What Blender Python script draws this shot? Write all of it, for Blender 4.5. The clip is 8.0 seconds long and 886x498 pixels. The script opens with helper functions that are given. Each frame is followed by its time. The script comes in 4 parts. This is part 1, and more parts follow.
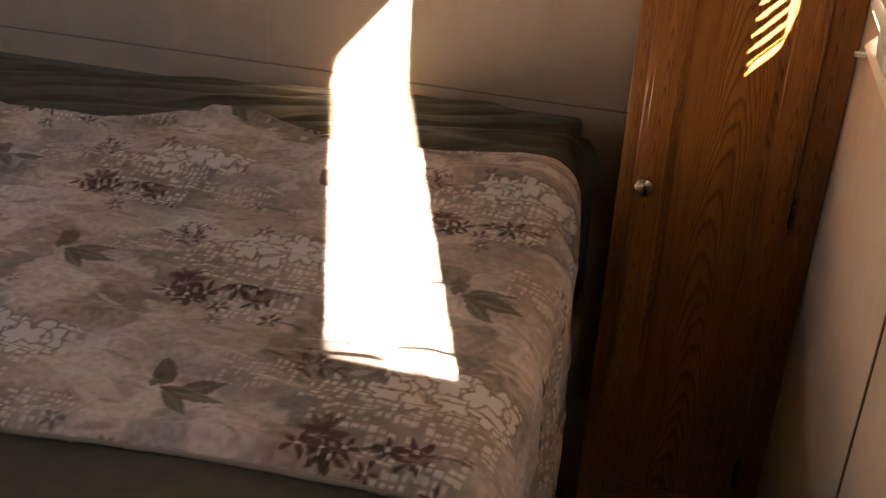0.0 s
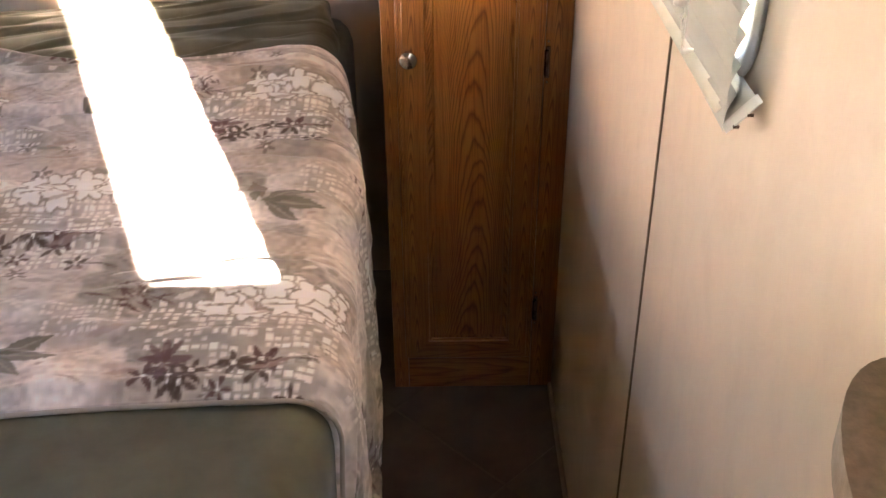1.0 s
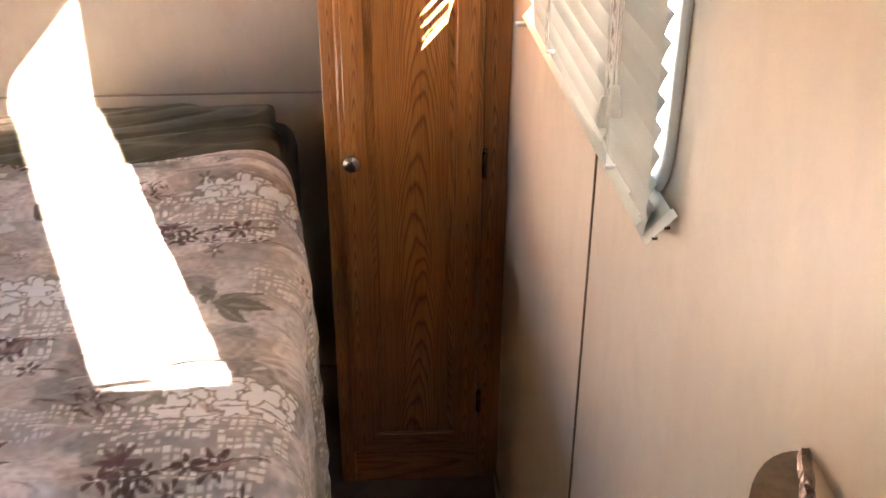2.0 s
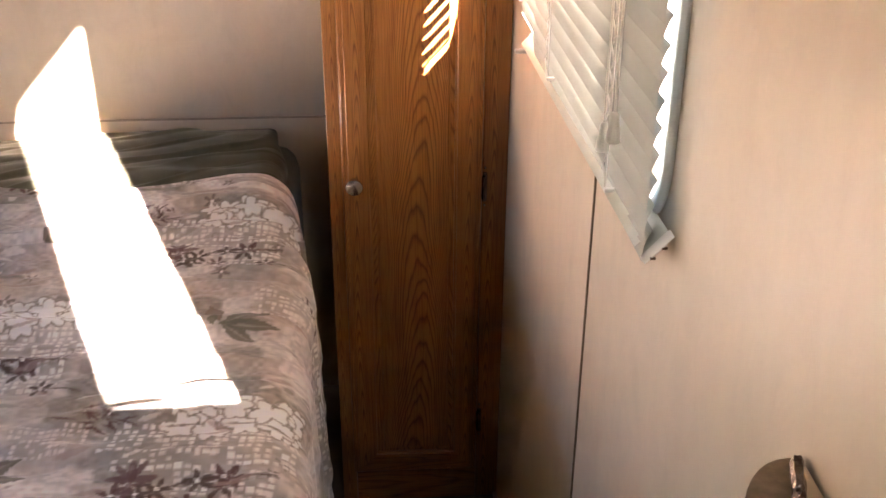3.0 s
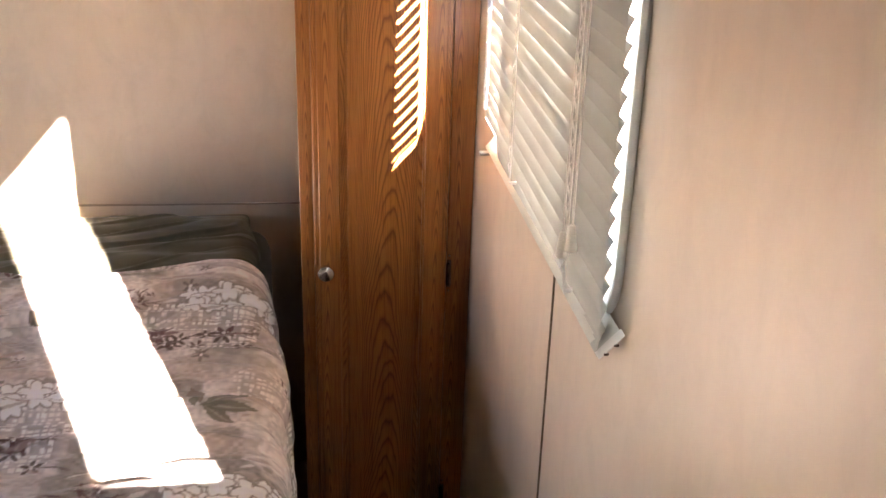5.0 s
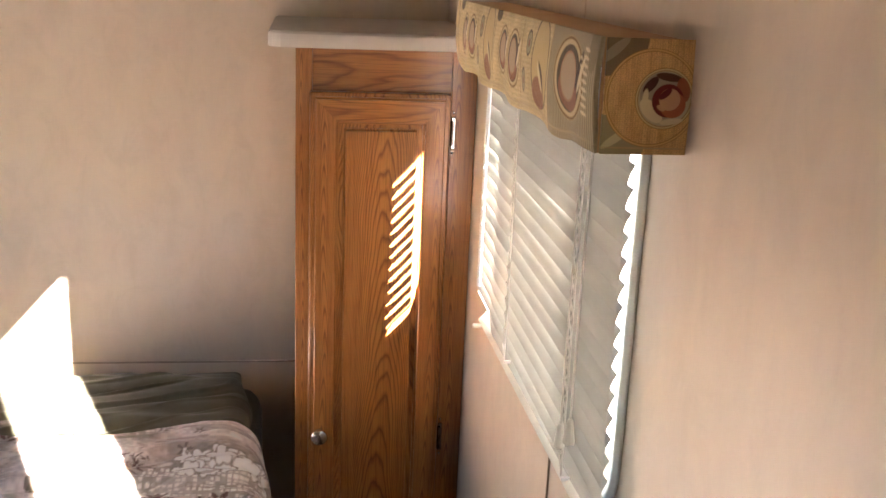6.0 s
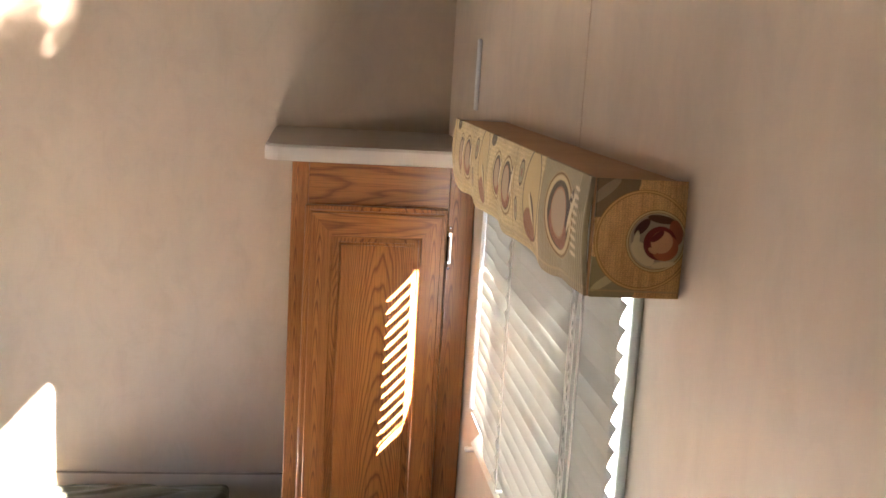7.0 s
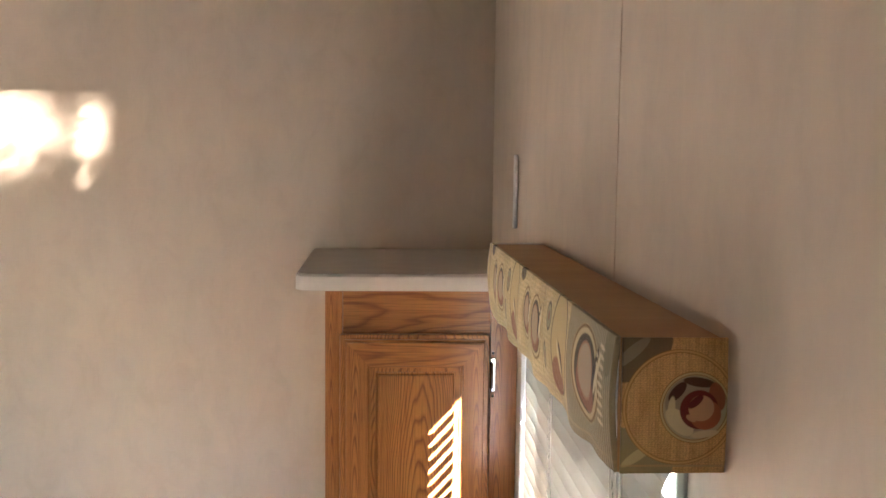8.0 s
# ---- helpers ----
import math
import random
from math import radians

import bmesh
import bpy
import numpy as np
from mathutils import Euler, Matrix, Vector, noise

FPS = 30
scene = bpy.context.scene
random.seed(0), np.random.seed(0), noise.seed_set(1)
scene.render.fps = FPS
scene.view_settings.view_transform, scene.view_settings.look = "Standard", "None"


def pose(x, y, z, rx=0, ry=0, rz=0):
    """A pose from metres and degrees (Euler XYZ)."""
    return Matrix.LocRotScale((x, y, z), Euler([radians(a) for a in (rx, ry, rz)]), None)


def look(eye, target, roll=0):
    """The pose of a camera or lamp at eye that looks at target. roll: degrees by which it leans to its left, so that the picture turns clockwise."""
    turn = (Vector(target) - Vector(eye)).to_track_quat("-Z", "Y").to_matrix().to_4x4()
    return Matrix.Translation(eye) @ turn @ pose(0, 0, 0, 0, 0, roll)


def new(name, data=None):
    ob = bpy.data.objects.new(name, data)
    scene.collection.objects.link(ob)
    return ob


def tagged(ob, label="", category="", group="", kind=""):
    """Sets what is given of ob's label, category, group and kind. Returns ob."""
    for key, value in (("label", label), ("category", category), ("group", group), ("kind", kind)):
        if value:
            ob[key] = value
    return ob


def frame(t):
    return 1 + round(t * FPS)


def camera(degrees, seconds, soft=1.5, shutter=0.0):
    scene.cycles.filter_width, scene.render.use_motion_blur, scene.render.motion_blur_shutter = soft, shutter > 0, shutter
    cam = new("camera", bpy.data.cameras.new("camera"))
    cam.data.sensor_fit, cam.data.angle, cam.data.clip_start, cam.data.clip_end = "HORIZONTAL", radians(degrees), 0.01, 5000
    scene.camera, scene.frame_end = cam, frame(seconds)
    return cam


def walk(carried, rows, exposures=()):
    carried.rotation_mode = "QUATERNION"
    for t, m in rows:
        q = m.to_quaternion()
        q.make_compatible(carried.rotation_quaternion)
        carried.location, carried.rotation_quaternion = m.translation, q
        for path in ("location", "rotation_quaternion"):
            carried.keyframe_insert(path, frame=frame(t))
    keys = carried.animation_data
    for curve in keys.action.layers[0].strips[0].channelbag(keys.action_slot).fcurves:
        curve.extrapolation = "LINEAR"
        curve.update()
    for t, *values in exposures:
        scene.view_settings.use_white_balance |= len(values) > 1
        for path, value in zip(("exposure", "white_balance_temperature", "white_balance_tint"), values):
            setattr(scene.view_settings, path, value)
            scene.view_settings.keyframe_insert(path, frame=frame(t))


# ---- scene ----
cam = camera(45.5, 8.0)
PATH = [
    (0, (-0.179, -2.063, 1.401), (-0.64, -0.339, 0.500), 3.1),
    (0.2, (-0.185, -2.062, 1.429), (-0.617, -0.359, 0.474), 2.8),
    (0.4, (-0.19, -2.066, 1.438), (-0.581, -0.376, 0.446), 2.5),
    (0.5, (-0.195, -2.07, 1.448), (-0.541, -0.395, 0.417), 1.8),
    (0.6, (-0.206, -2.075, 1.442), (-0.469, -0.397, 0.395), 1.3),
    (0.7, (-0.22, -2.08, 1.435), (-0.386, -0.398, 0.369), 0.7),
    (0.8, (-0.232, -2.085, 1.428), (-0.309, -0.4, 0.345), 0.2),
    (1, (-0.231, -2.104, 1.442), (-0.222, -0.433, 0.342), -0.5),
    (1.5, (-0.234, -2.128, 1.468), (-0.172, -0.440, 0.399), -0.6),
    (2, (-0.233, -2.147, 1.488), (-0.113, -0.394, 0.528), 0.3),
    (3.5, (-0.249, -2.184, 1.507), (-0.119, -0.411, 0.591), 0.3),
    (4, (-0.239, -2.184, 1.511), (-0.107, -0.404, 0.608), 0.5),
    (4.2, (-0.241, -2.186, 1.51), (-0.105, -0.403, 0.614), 0.9),
    (5.5, (-0.299, -2.305, 1.636), (-0.04, -0.446, 0.946), 2.0),
    (6, (-0.31, -2.301, 1.661), (-0.046, -0.401, 1.094), 2.5),
    (6.5, (-0.303, -2.289, 1.673), (-0.041, -0.366, 1.192), 4.0),
    (7, (-0.289, -2.262, 1.688), (-0.038, -0.317, 1.297), 3.5),
    (7.5, (-0.254, -2.218, 1.705), (-0.033, -0.256, 1.391), 2.3),
    (8, (-0.237, -2.169, 1.726), (-0.113, -0.185, 1.507), 0.7),
]
EXPOSURE = [(0, 4.95, 9200, 34), (0.4, 5.5, 8400, 30), (1.0, 6.68, 7200, 26), (1.5, 6.6, 7100, 27), (4.0, 6.2, 6900, 28), (6.5, 6.2, 6500, 22), (8, 6.1, 6050, 17)]
walk(cam, [(t, look(e, a, r)) for t, e, a, r in PATH], EXPOSURE)

# ---------- light ----------
SUN_WAY = Vector((-0.388, 1.0, -0.435)).normalized()
world = bpy.data.worlds.new("sky")
scene.world = world
world.use_nodes = True
wn = world.node_tree.nodes
sky = wn.new("ShaderNodeTexSky")
sky.sky_type = "NISHITA"
sky.sun_disc = False
sky.dust_density = 0.0
sky.sun_elevation = radians(22.1)
sky.sun_rotation = radians(158.8)
world.node_tree.links.new(sky.outputs[0], wn["Background"].inputs[0])
wn["Background"].inputs[1].default_value = 0.05

sun = new("sun", bpy.data.lights.new("sun", "SUN"))
sun.data.energy = 5.0
sun.data.angle = radians(0.5)
sun.data.color = (1.0, 0.95, 0.87)
sun.matrix_world = look((2, -5, 3), Vector((2, -5, 3)) + SUN_WAY)


def sky_lamp(name, m, w, h, power, color):
    """Daylight in the opening of a window."""
    d = bpy.data.lights.new(name, "AREA")
    d.shape, d.size, d.size_y, d.energy, d.color = "RECTANGLE", w, h, power, color
    ob = new(name, d)
    ob.matrix_world = m
    return ob


sky_lamp("window_daylight", look((0.045, -2.41, 1.58), (-1, -2.0, 1.2)), 0.36, 0.5, 0.02, (1.0, 0.93, 0.84))


# ---------- materials ----------
def material(name, rough=0.6, metal=0.0):
    m = bpy.data.materials.new(name)
    m.use_nodes = True
    b = m.node_tree.nodes["Principled BSDF"]
    b.inputs["Roughness"].default_value = rough
    b.inputs["Metallic"].default_value = metal
    return m, m.node_tree.nodes, m.node_tree.links, b


def ramp(n, stops):
    r = n.new("ShaderNodeValToRGB")
    while len(r.color_ramp.elements) < len(stops):
        r.color_ramp.elements.new(0.5)
    for e, (p, c) in zip(r.color_ramp.elements, stops):
        e.position, e.color = p, (*c, 1)
    return r


def coords(n, l, scale, shift=False):
    tc, mp = n.new("ShaderNodeTexCoord"), n.new("ShaderNodeMapping")
    mp.inputs["Scale"].default_value = scale
    l.new(tc.outputs["Object"], mp.inputs["Vector"])
    if shift:
        oi = n.new("ShaderNodeObjectInfo")
        mul = n.new("ShaderNodeVectorMath")
        mul.operation = "MULTIPLY"
        mul.inputs[1].default_value = (7.0, 3.0, 5.0)
        l.new(oi.outputs["Random"], mul.inputs[0])
        l.new(mul.outputs[0], mp.inputs["Location"])
    return mp.outputs["Vector"]


def noise_tex(n, l, vec, scale, detail=4.0, rough=0.6, distort=0.0):
    t = n.new("ShaderNodeTexNoise")
    t.inputs["Scale"].default_value = scale
    t.inputs["Detail"].default_value = detail
    t.inputs["Roughness"].default_value = rough
    t.inputs["Distortion"].default_value = distort
    l.new(vec, t.inputs["Vector"])
    return t.outputs["Fac"]


def bump(n, l, b, height, strength, distance):
    u = n.new("ShaderNodeBump")
    u.inputs["Strength"].default_value = strength
    u.inputs["Distance"].default_value = distance
    l.new(height, u.inputs["Height"])
    l.new(u.outputs["Normal"], b.inputs["Normal"])


def mixc(n, l, fac, a, c, mode="MIX"):
    m = n.new("ShaderNodeMix")
    m.data_type, m.blend_type = "RGBA", mode
    for src, i in ((fac, 0), (a, 6), (c, 7)):
        if isinstance(src, (int, float)):
            m.inputs[i].default_value = src
        elif isinstance(src, tuple):
            m.inputs[i].default_value = (*src, 1)
        else:
            l.new(src, m.inputs[i])
    return m.outputs[2]


def make_plain(name, c1, c2, scale=8.0, rough=0.6, metal=0.0, bumps=0.0, fine=300.0, stretch=(1, 1, 1)):
    m, n, l, b = material(name, rough, metal)
    v = coords(n, l, stretch)
    f = noise_tex(n, l, v, scale)
    r = ramp(n, [(0.3, c1), (0.7, c2)])
    l.new(f, r.inputs[0])
    l.new(r.outputs[0], b.inputs["Base Color"])
    if bumps:
        bump(n, l, b, noise_tex(n, l, v, fine, 2.0), bumps, 0.002)
    return m


def make_wallpaper():
    """Vinyl wallboard: pale beige with a soft, upright brushed mottle."""
    m, n, l, b = material("wallboard", 0.42)
    v = coords(n, l, (1, 1, 0.22))
    big = noise_tex(n, l, coords(n, l, (1, 1, 0.5)), 4.5, 3.0, 0.55)
    streak = noise_tex(n, l, v, 26.0, 5.0, 0.6, 0.3)
    r1 = ramp(n, [(0.3, (0.525, 0.425, 0.325)), (0.7, (0.59, 0.475, 0.360))])
    l.new(big, r1.inputs[0])
    r2 = ramp(n, [(0.30, (0.90, 0.89, 0.87)), (0.55, (1.0, 1.0, 1.0)), (0.75, (1.04, 1.03, 1.0))])
    l.new(streak, r2.inputs[0])
    cloud = noise_tex(n, l, coords(n, l, (1, 1, 0.7)), 17.0, 5.0, 0.62, 0.8)
    r3 = ramp(n, [(0.34, (0.93, 0.925, 0.915)), (0.5, (1.0, 1.0, 1.0)), (0.68, (1.05, 1.04, 1.01))])
    l.new(cloud, r3.inputs[0])
    c = mixc(n, l, 0.38, r1.outputs[0], r2.outputs[0], "MULTIPLY")
    l.new(mixc(n, l, 0.75, c, r3.outputs[0], "MULTIPLY"), b.inputs["Base Color"])
    bump(n, l, b, streak, 0.05, 0.002)
    return m


def calc(n, l, op, *args):
    m = n.new("ShaderNodeMath")
    m.operation = op
    for k, a in enumerate(args):
        if isinstance(a, (int, float)):
            m.inputs[k].default_value = a
        else:
            l.new(a, m.inputs[k])
    return m.outputs[0]


def make_oak(name, along, light, dark, arch=9.0, per=24.0):
    """Varnished oak with arched growth rings; along: 'x' or 'z', the way of the grain."""
    m, n, l, b = material(name, 0.30)
    tc, sep, sepo = n.new("ShaderNodeTexCoord"), n.new("ShaderNodeSeparateXYZ"), n.new("ShaderNodeSeparateXYZ")
    l.new(tc.outputs["Generated"], sep.inputs[0])
    l.new(tc.outputs["Object"], sepo.inputs[0])
    across, length = (sep.outputs[0], sepo.outputs[2]) if along == "z" else (sep.outputs[2], sepo.outputs[0])
    s = {"z": (1.0, 1.0, 0.16), "x": (0.16, 1.0, 1.0)}[along]
    v = coords(n, l, s, shift=True)
    rnd = n.new("ShaderNodeObjectInfo").outputs["Random"]
    warp = calc(n, l, "MULTIPLY", noise_tex(n, l, v, 18.0, 3.0, 0.55), 4.5)
    drift = calc(n, l, "MULTIPLY", noise_tex(n, l, coords(n, l, {"z": (0.2, 0.2, 1), "x": (1, 0.2, 0.2)}[along], shift=True), 2.4, 1.0, 0.5), 0.55)
    off = calc(n, l, "ADD", across, calc(n, l, "MULTIPLY_ADD", rnd, 0.3, -0.92))
    off = calc(n, l, "ADD", off, drift)
    sq = calc(n, l, "MULTIPLY", calc(n, l, "MULTIPLY", off, off), arch * 4)
    ph = calc(n, l, "ADD", calc(n, l, "MULTIPLY", length, per), sq)
    ph = calc(n, l, "ADD", calc(n, l, "ADD", ph, warp), calc(n, l, "MULTIPLY", rnd, 9.0))
    saw = calc(n, l, "FRACT", ph)
    base = ramp(n, [(0.0, tuple(0.6 * a + 0.4 * c for a, c in zip(light, dark))), (0.14, light), (0.62, tuple(0.9 * a + 0.1 * c for a, c in zip(light, dark))), (0.90, dark), (1.0, tuple(0.6 * a + 0.4 * c for a, c in zip(light, dark)))])
    l.new(saw, base.inputs[0])
    sp = {"z": (1.0, 1.0, 0.025), "x": (0.025, 1.0, 1.0)}[along]
    pores = noise_tex(n, l, coords(n, l, sp, shift=True), 420.0, 2.0, 0.6)
    pr = ramp(n, [(0.36, (0.66, 0.58, 0.5)), (0.52, (1, 1, 1))])
    l.new(pores, pr.inputs[0])
    tone = noise_tex(n, l, coords(n, l, sp, shift=True), 30.0, 2.0, 0.5)
    tr = ramp(n, [(0.3, (0.86, 0.83, 0.8)), (0.7, (1.08, 1.06, 1.04))])
    l.new(tone, tr.inputs[0])
    c = mixc(n, l, 0.8, base.outputs[0], pr.outputs[0], "MULTIPLY")
    c = mixc(n, l, 0.8, c, tr.outputs[0], "MULTIPLY")
    l.new(c, b.inputs["Base Color"])
    b.inputs["Coat Weight"].default_value = 0.3
    b.inputs["Coat Roughness"].default_value = 0.2
    bump(n, l, b, pores, 0.12, 0.001)
    return m


def make_cloth(name, c1, c2, sheen=0.3, weave=900.0, attr="", relief=0.25):
    m, n, l, b = material(name, 0.9)
    v = coords(n, l, (1, 1, 1))
    f = noise_tex(n, l, v, 14.0, 5.0)
    if attr:
        a = n.new("ShaderNodeAttribute")
        a.attribute_name = attr
        r = ramp(n, [(0.3, (0.88, 0.87, 0.86)), (0.7, (1.06, 1.05, 1.04))])
        l.new(f, r.inputs[0])
        col = mixc(n, l, 0.7, a.outputs["Color"], r.outputs[0], "MULTIPLY")
    else:
        r = ramp(n, [(0.3, c1), (0.7, c2)])
        l.new(f, r.inputs[0])
        col = r.outputs[0]
    l.new(col, b.inputs["Base Color"])
    b.inputs["Sheen Weight"].default_value = sheen
    b.inputs["Specular IOR Level"].default_value = 0.15
    bump(n, l, b, noise_tex(n, l, v, weave, 2.0), relief, 0.001)
    return m


def make_slat():
    m, n, l, b = material("blind_vinyl", 0.62)
    b.inputs["Specular IOR Level"].default_value = 0.2
    v = coords(n, l, (1, 0.2, 1))
    r = ramp(n, [(0.3, (0.35, 0.365, 0.34)), (0.7, (0.41, 0.425, 0.395))])
    l.new(noise_tex(n, l, v, 30.0), r.inputs[0])
    l.new(r.outputs[0], b.inputs["Base Color"])
    t = n.new("ShaderNodeBsdfTranslucent")
    t.inputs[0].default_value = (0.75, 0.74, 0.64, 1)
    mx = n.new("ShaderNodeMixShader")
    mx.inputs[0].default_value = 0.004
    l.new(b.outputs[0], mx.inputs[1])
    l.new(t.outputs[0], mx.inputs[2])
    l.new(mx.outputs[0], n["Material Output"].inputs[0])
    return m


def make_cord():
    """White nylon that light shines through."""
    m, n, l, b = material("white_cord", 0.6)
    r = ramp(n, [(0.3, (0.78, 0.78, 0.74)), (0.7, (0.86, 0.86, 0.82))])
    l.new(noise_tex(n, l, coords(n, l, (1, 1, 1)), 60.0), r.inputs[0])
    l.new(r.outputs[0], b.inputs["Base Color"])
    t, mx = n.new("ShaderNodeBsdfTranslucent"), n.new("ShaderNodeMixShader")
    l.new(r.outputs[0], t.inputs[0])
    mx.inputs[0].default_value = 0.6
    l.new(b.outputs[0], mx.inputs[1])
    l.new(t.outputs[0], mx.inputs[2])
    l.new(mx.outputs[0], n["Material Output"].inputs[0])
    return m


def make_glass(name="glass", tint=(0.93, 0.95, 0.94)):
    m, n, l, b = material(name, 0.02)
    clear, gloss, mx = n.new("ShaderNodeBsdfTransparent"), n.new("ShaderNodeBsdfGlossy"), n.new("ShaderNodeMixShader")
    clear.inputs[0].default_value = (*tint, 1)
    gloss.inputs["Roughness"].default_value = 0.02
    mx.inputs[0].default_value = 0.06
    l.new(clear.outputs[0], mx.inputs[1])
    l.new(gloss.outputs[0], mx.inputs[2])
    l.new(mx.outputs[0], n["Material Output"].inputs[0])
    return m


def make_smoked():
    """Smoked acrylic of the added vent's cover, dims its sun spots."""
    m, n, l, b = material("smoked_acrylic", 0.1)
    clear, gloss, mx = n.new("ShaderNodeBsdfTransparent"), n.new("ShaderNodeBsdfGlossy"), n.new("ShaderNodeMixShader")
    clear.inputs[0].default_value = (0.36, 0.35, 0.33, 1)
    gloss.inputs["Roughness"].default_value = 0.1
    mx.inputs[0].default_value = 0.04
    l.new(clear.outputs[0], mx.inputs[1])
    l.new(gloss.outputs[0], mx.inputs[2])
    l.new(mx.outputs[0], n["Material Output"].inputs[0])
    return m


def make_spot_lid():
    """White plastic with a few long clear patches, placed to throw sun spots on the wall."""
    m, n, l, b = material("spot_lid_plastic", 0.5)
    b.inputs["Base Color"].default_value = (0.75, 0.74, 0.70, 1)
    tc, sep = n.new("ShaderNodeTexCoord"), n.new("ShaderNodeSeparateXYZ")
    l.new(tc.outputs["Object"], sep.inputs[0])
    ripple = noise_tex(n, l, coords(n, l, (1, 0.5, 1)), 22.0, 3.0, 0.6, 0.6)
    wob = calc(n, l, "MULTIPLY_ADD", ripple, 0.06, -0.03)
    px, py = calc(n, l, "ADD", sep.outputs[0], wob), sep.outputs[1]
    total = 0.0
    for cx, cy, a, c, turn, amp in CLEAR_SPOTS:
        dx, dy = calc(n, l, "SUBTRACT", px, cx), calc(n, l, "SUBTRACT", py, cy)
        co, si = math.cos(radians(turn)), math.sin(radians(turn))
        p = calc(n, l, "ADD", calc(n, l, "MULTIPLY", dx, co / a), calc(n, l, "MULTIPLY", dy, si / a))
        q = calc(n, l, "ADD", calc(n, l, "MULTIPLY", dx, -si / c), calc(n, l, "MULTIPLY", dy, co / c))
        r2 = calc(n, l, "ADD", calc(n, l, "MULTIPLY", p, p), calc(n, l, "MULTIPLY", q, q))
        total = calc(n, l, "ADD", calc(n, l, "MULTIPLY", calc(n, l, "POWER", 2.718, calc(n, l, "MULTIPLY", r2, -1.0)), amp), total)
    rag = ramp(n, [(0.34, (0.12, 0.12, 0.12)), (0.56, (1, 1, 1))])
    l.new(ripple, rag.inputs[0])
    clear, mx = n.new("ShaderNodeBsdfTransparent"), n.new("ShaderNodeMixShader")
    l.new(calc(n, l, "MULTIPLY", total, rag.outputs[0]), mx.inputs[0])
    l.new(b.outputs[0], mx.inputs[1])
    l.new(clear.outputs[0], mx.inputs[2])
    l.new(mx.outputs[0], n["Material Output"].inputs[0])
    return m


# clear patches of the lid, set to shape the sun spots: middle, half width, half length, turn, how clear
CLEAR_SPOTS = ((-0.63, -0.87, 0.06, 0.13, 21, 1.0), (-0.465, -0.885, 0.024, 0.10, 21, 0.9), (-0.54, -0.93, 0.06, 0.07, 21, 0.25),
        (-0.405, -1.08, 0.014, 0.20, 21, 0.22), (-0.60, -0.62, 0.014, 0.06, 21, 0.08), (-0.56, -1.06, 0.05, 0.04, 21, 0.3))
SPOT_LID = make_spot_lid()
SMOKED = make_smoked()
WALL = make_wallpaper()
OAK_UP = make_oak("oak_upright", "z", (0.37, 0.151, 0.039), (0.165, 0.054, 0.012), 15.0, 21.0)
OAK_PLAIN = make_oak("oak_straight", "z", (0.33, 0.125, 0.033), (0.175, 0.057, 0.014), 3.0, 5.0)
OAK_ACROSS = make_oak("oak_across", "x", (0.355, 0.144, 0.037), (0.20, 0.070, 0.017), 2.0, 7.0)
LAMINATE = make_plain("laminate", (0.44, 0.375, 0.31), (0.50, 0.43, 0.36), 20, 0.4, 0, 0.1)
CREAM = make_plain("cream_edge", (0.56, 0.50, 0.43), (0.62, 0.55, 0.475), 20, 0.4)
GREEN = make_cloth("green_cloth", (0.078, 0.077, 0.048), (0.118, 0.115, 0.073), 0.15)
HEM = make_cloth("hem_cloth", (0.30, 0.26, 0.21), (0.40, 0.35, 0.29), 0.1)
# hinge metal darkened to stand for dim reflections low on the door
DIM_METAL = make_plain("dim_metal", (0.20, 0.15, 0.12), (0.36, 0.30, 0.26), 90, 0.26, 1.0)
PRINT = make_cloth("printed_cloth", (0, 0, 0), (0, 0, 0), 0.2, 700.0, "print")
TAPESTRY = make_cloth("tapestry", (0, 0, 0), (0, 0, 0), 0.2, 1100.0, "print", 0.7)
SLAT = make_slat()
RAIL = make_plain("rail_vinyl", (0.60, 0.63, 0.585), (0.68, 0.70, 0.65), 30, 0.45)
WHITE = make_plain("white_vinyl", (0.78, 0.78, 0.76), (0.84, 0.84, 0.82), 12, 0.35)
CORD = make_cord()
GOLD = make_plain("gold_cord", (0.44, 0.30, 0.15), (0.62, 0.46, 0.26), 400, 0.7, 0, 0.5)
PLY = make_plain("plywood", (0.38, 0.20, 0.080), (0.47, 0.265, 0.115), 6, 0.6, 0, 0.1, 200, (0.3, 3, 1))
NICKEL = make_plain("brushed_nickel", (0.46, 0.44, 0.42), (0.56, 0.54, 0.51), 80, 0.16, 1.0)
BRONZE = make_plain("dark_metal", (0.06, 0.04, 0.035), (0.30, 0.25, 0.23), 60, 0.25, 1.0, 0.5, 120)
GREY = make_plain("grey_laminate", (0.15, 0.115, 0.08), (0.26, 0.205, 0.15), 90, 0.55, 0, 0.2)
GROOVE = make_plain("dark_joint", (0.10, 0.065, 0.04), (0.16, 0.11, 0.07), 30, 0.8)
SEAM = make_plain("pale_joint", (0.26, 0.20, 0.155), (0.33, 0.26, 0.20), 30, 0.8)
TILE = make_plain("vinyl_tile", (0.085, 0.055, 0.045), (0.14, 0.095, 0.075), 9, 0.35, 0, 0.1)
GROUT = make_plain("tile_joint", (0.125, 0.088, 0.072), (0.16, 0.115, 0.095), 30, 0.6)
CEIL = make_plain("ceiling_panel", (0.24, 0.20, 0.16), (0.29, 0.245, 0.20), 5, 0.6)
EARTH = make_plain("dry_earth", (0.34, 0.29, 0.22), (0.44, 0.38, 0.30), 0.6, 0.9)
GLASS = make_glass()
SLIDER = make_glass("sliding_pane_glass", (0.96, 0.97, 0.96))


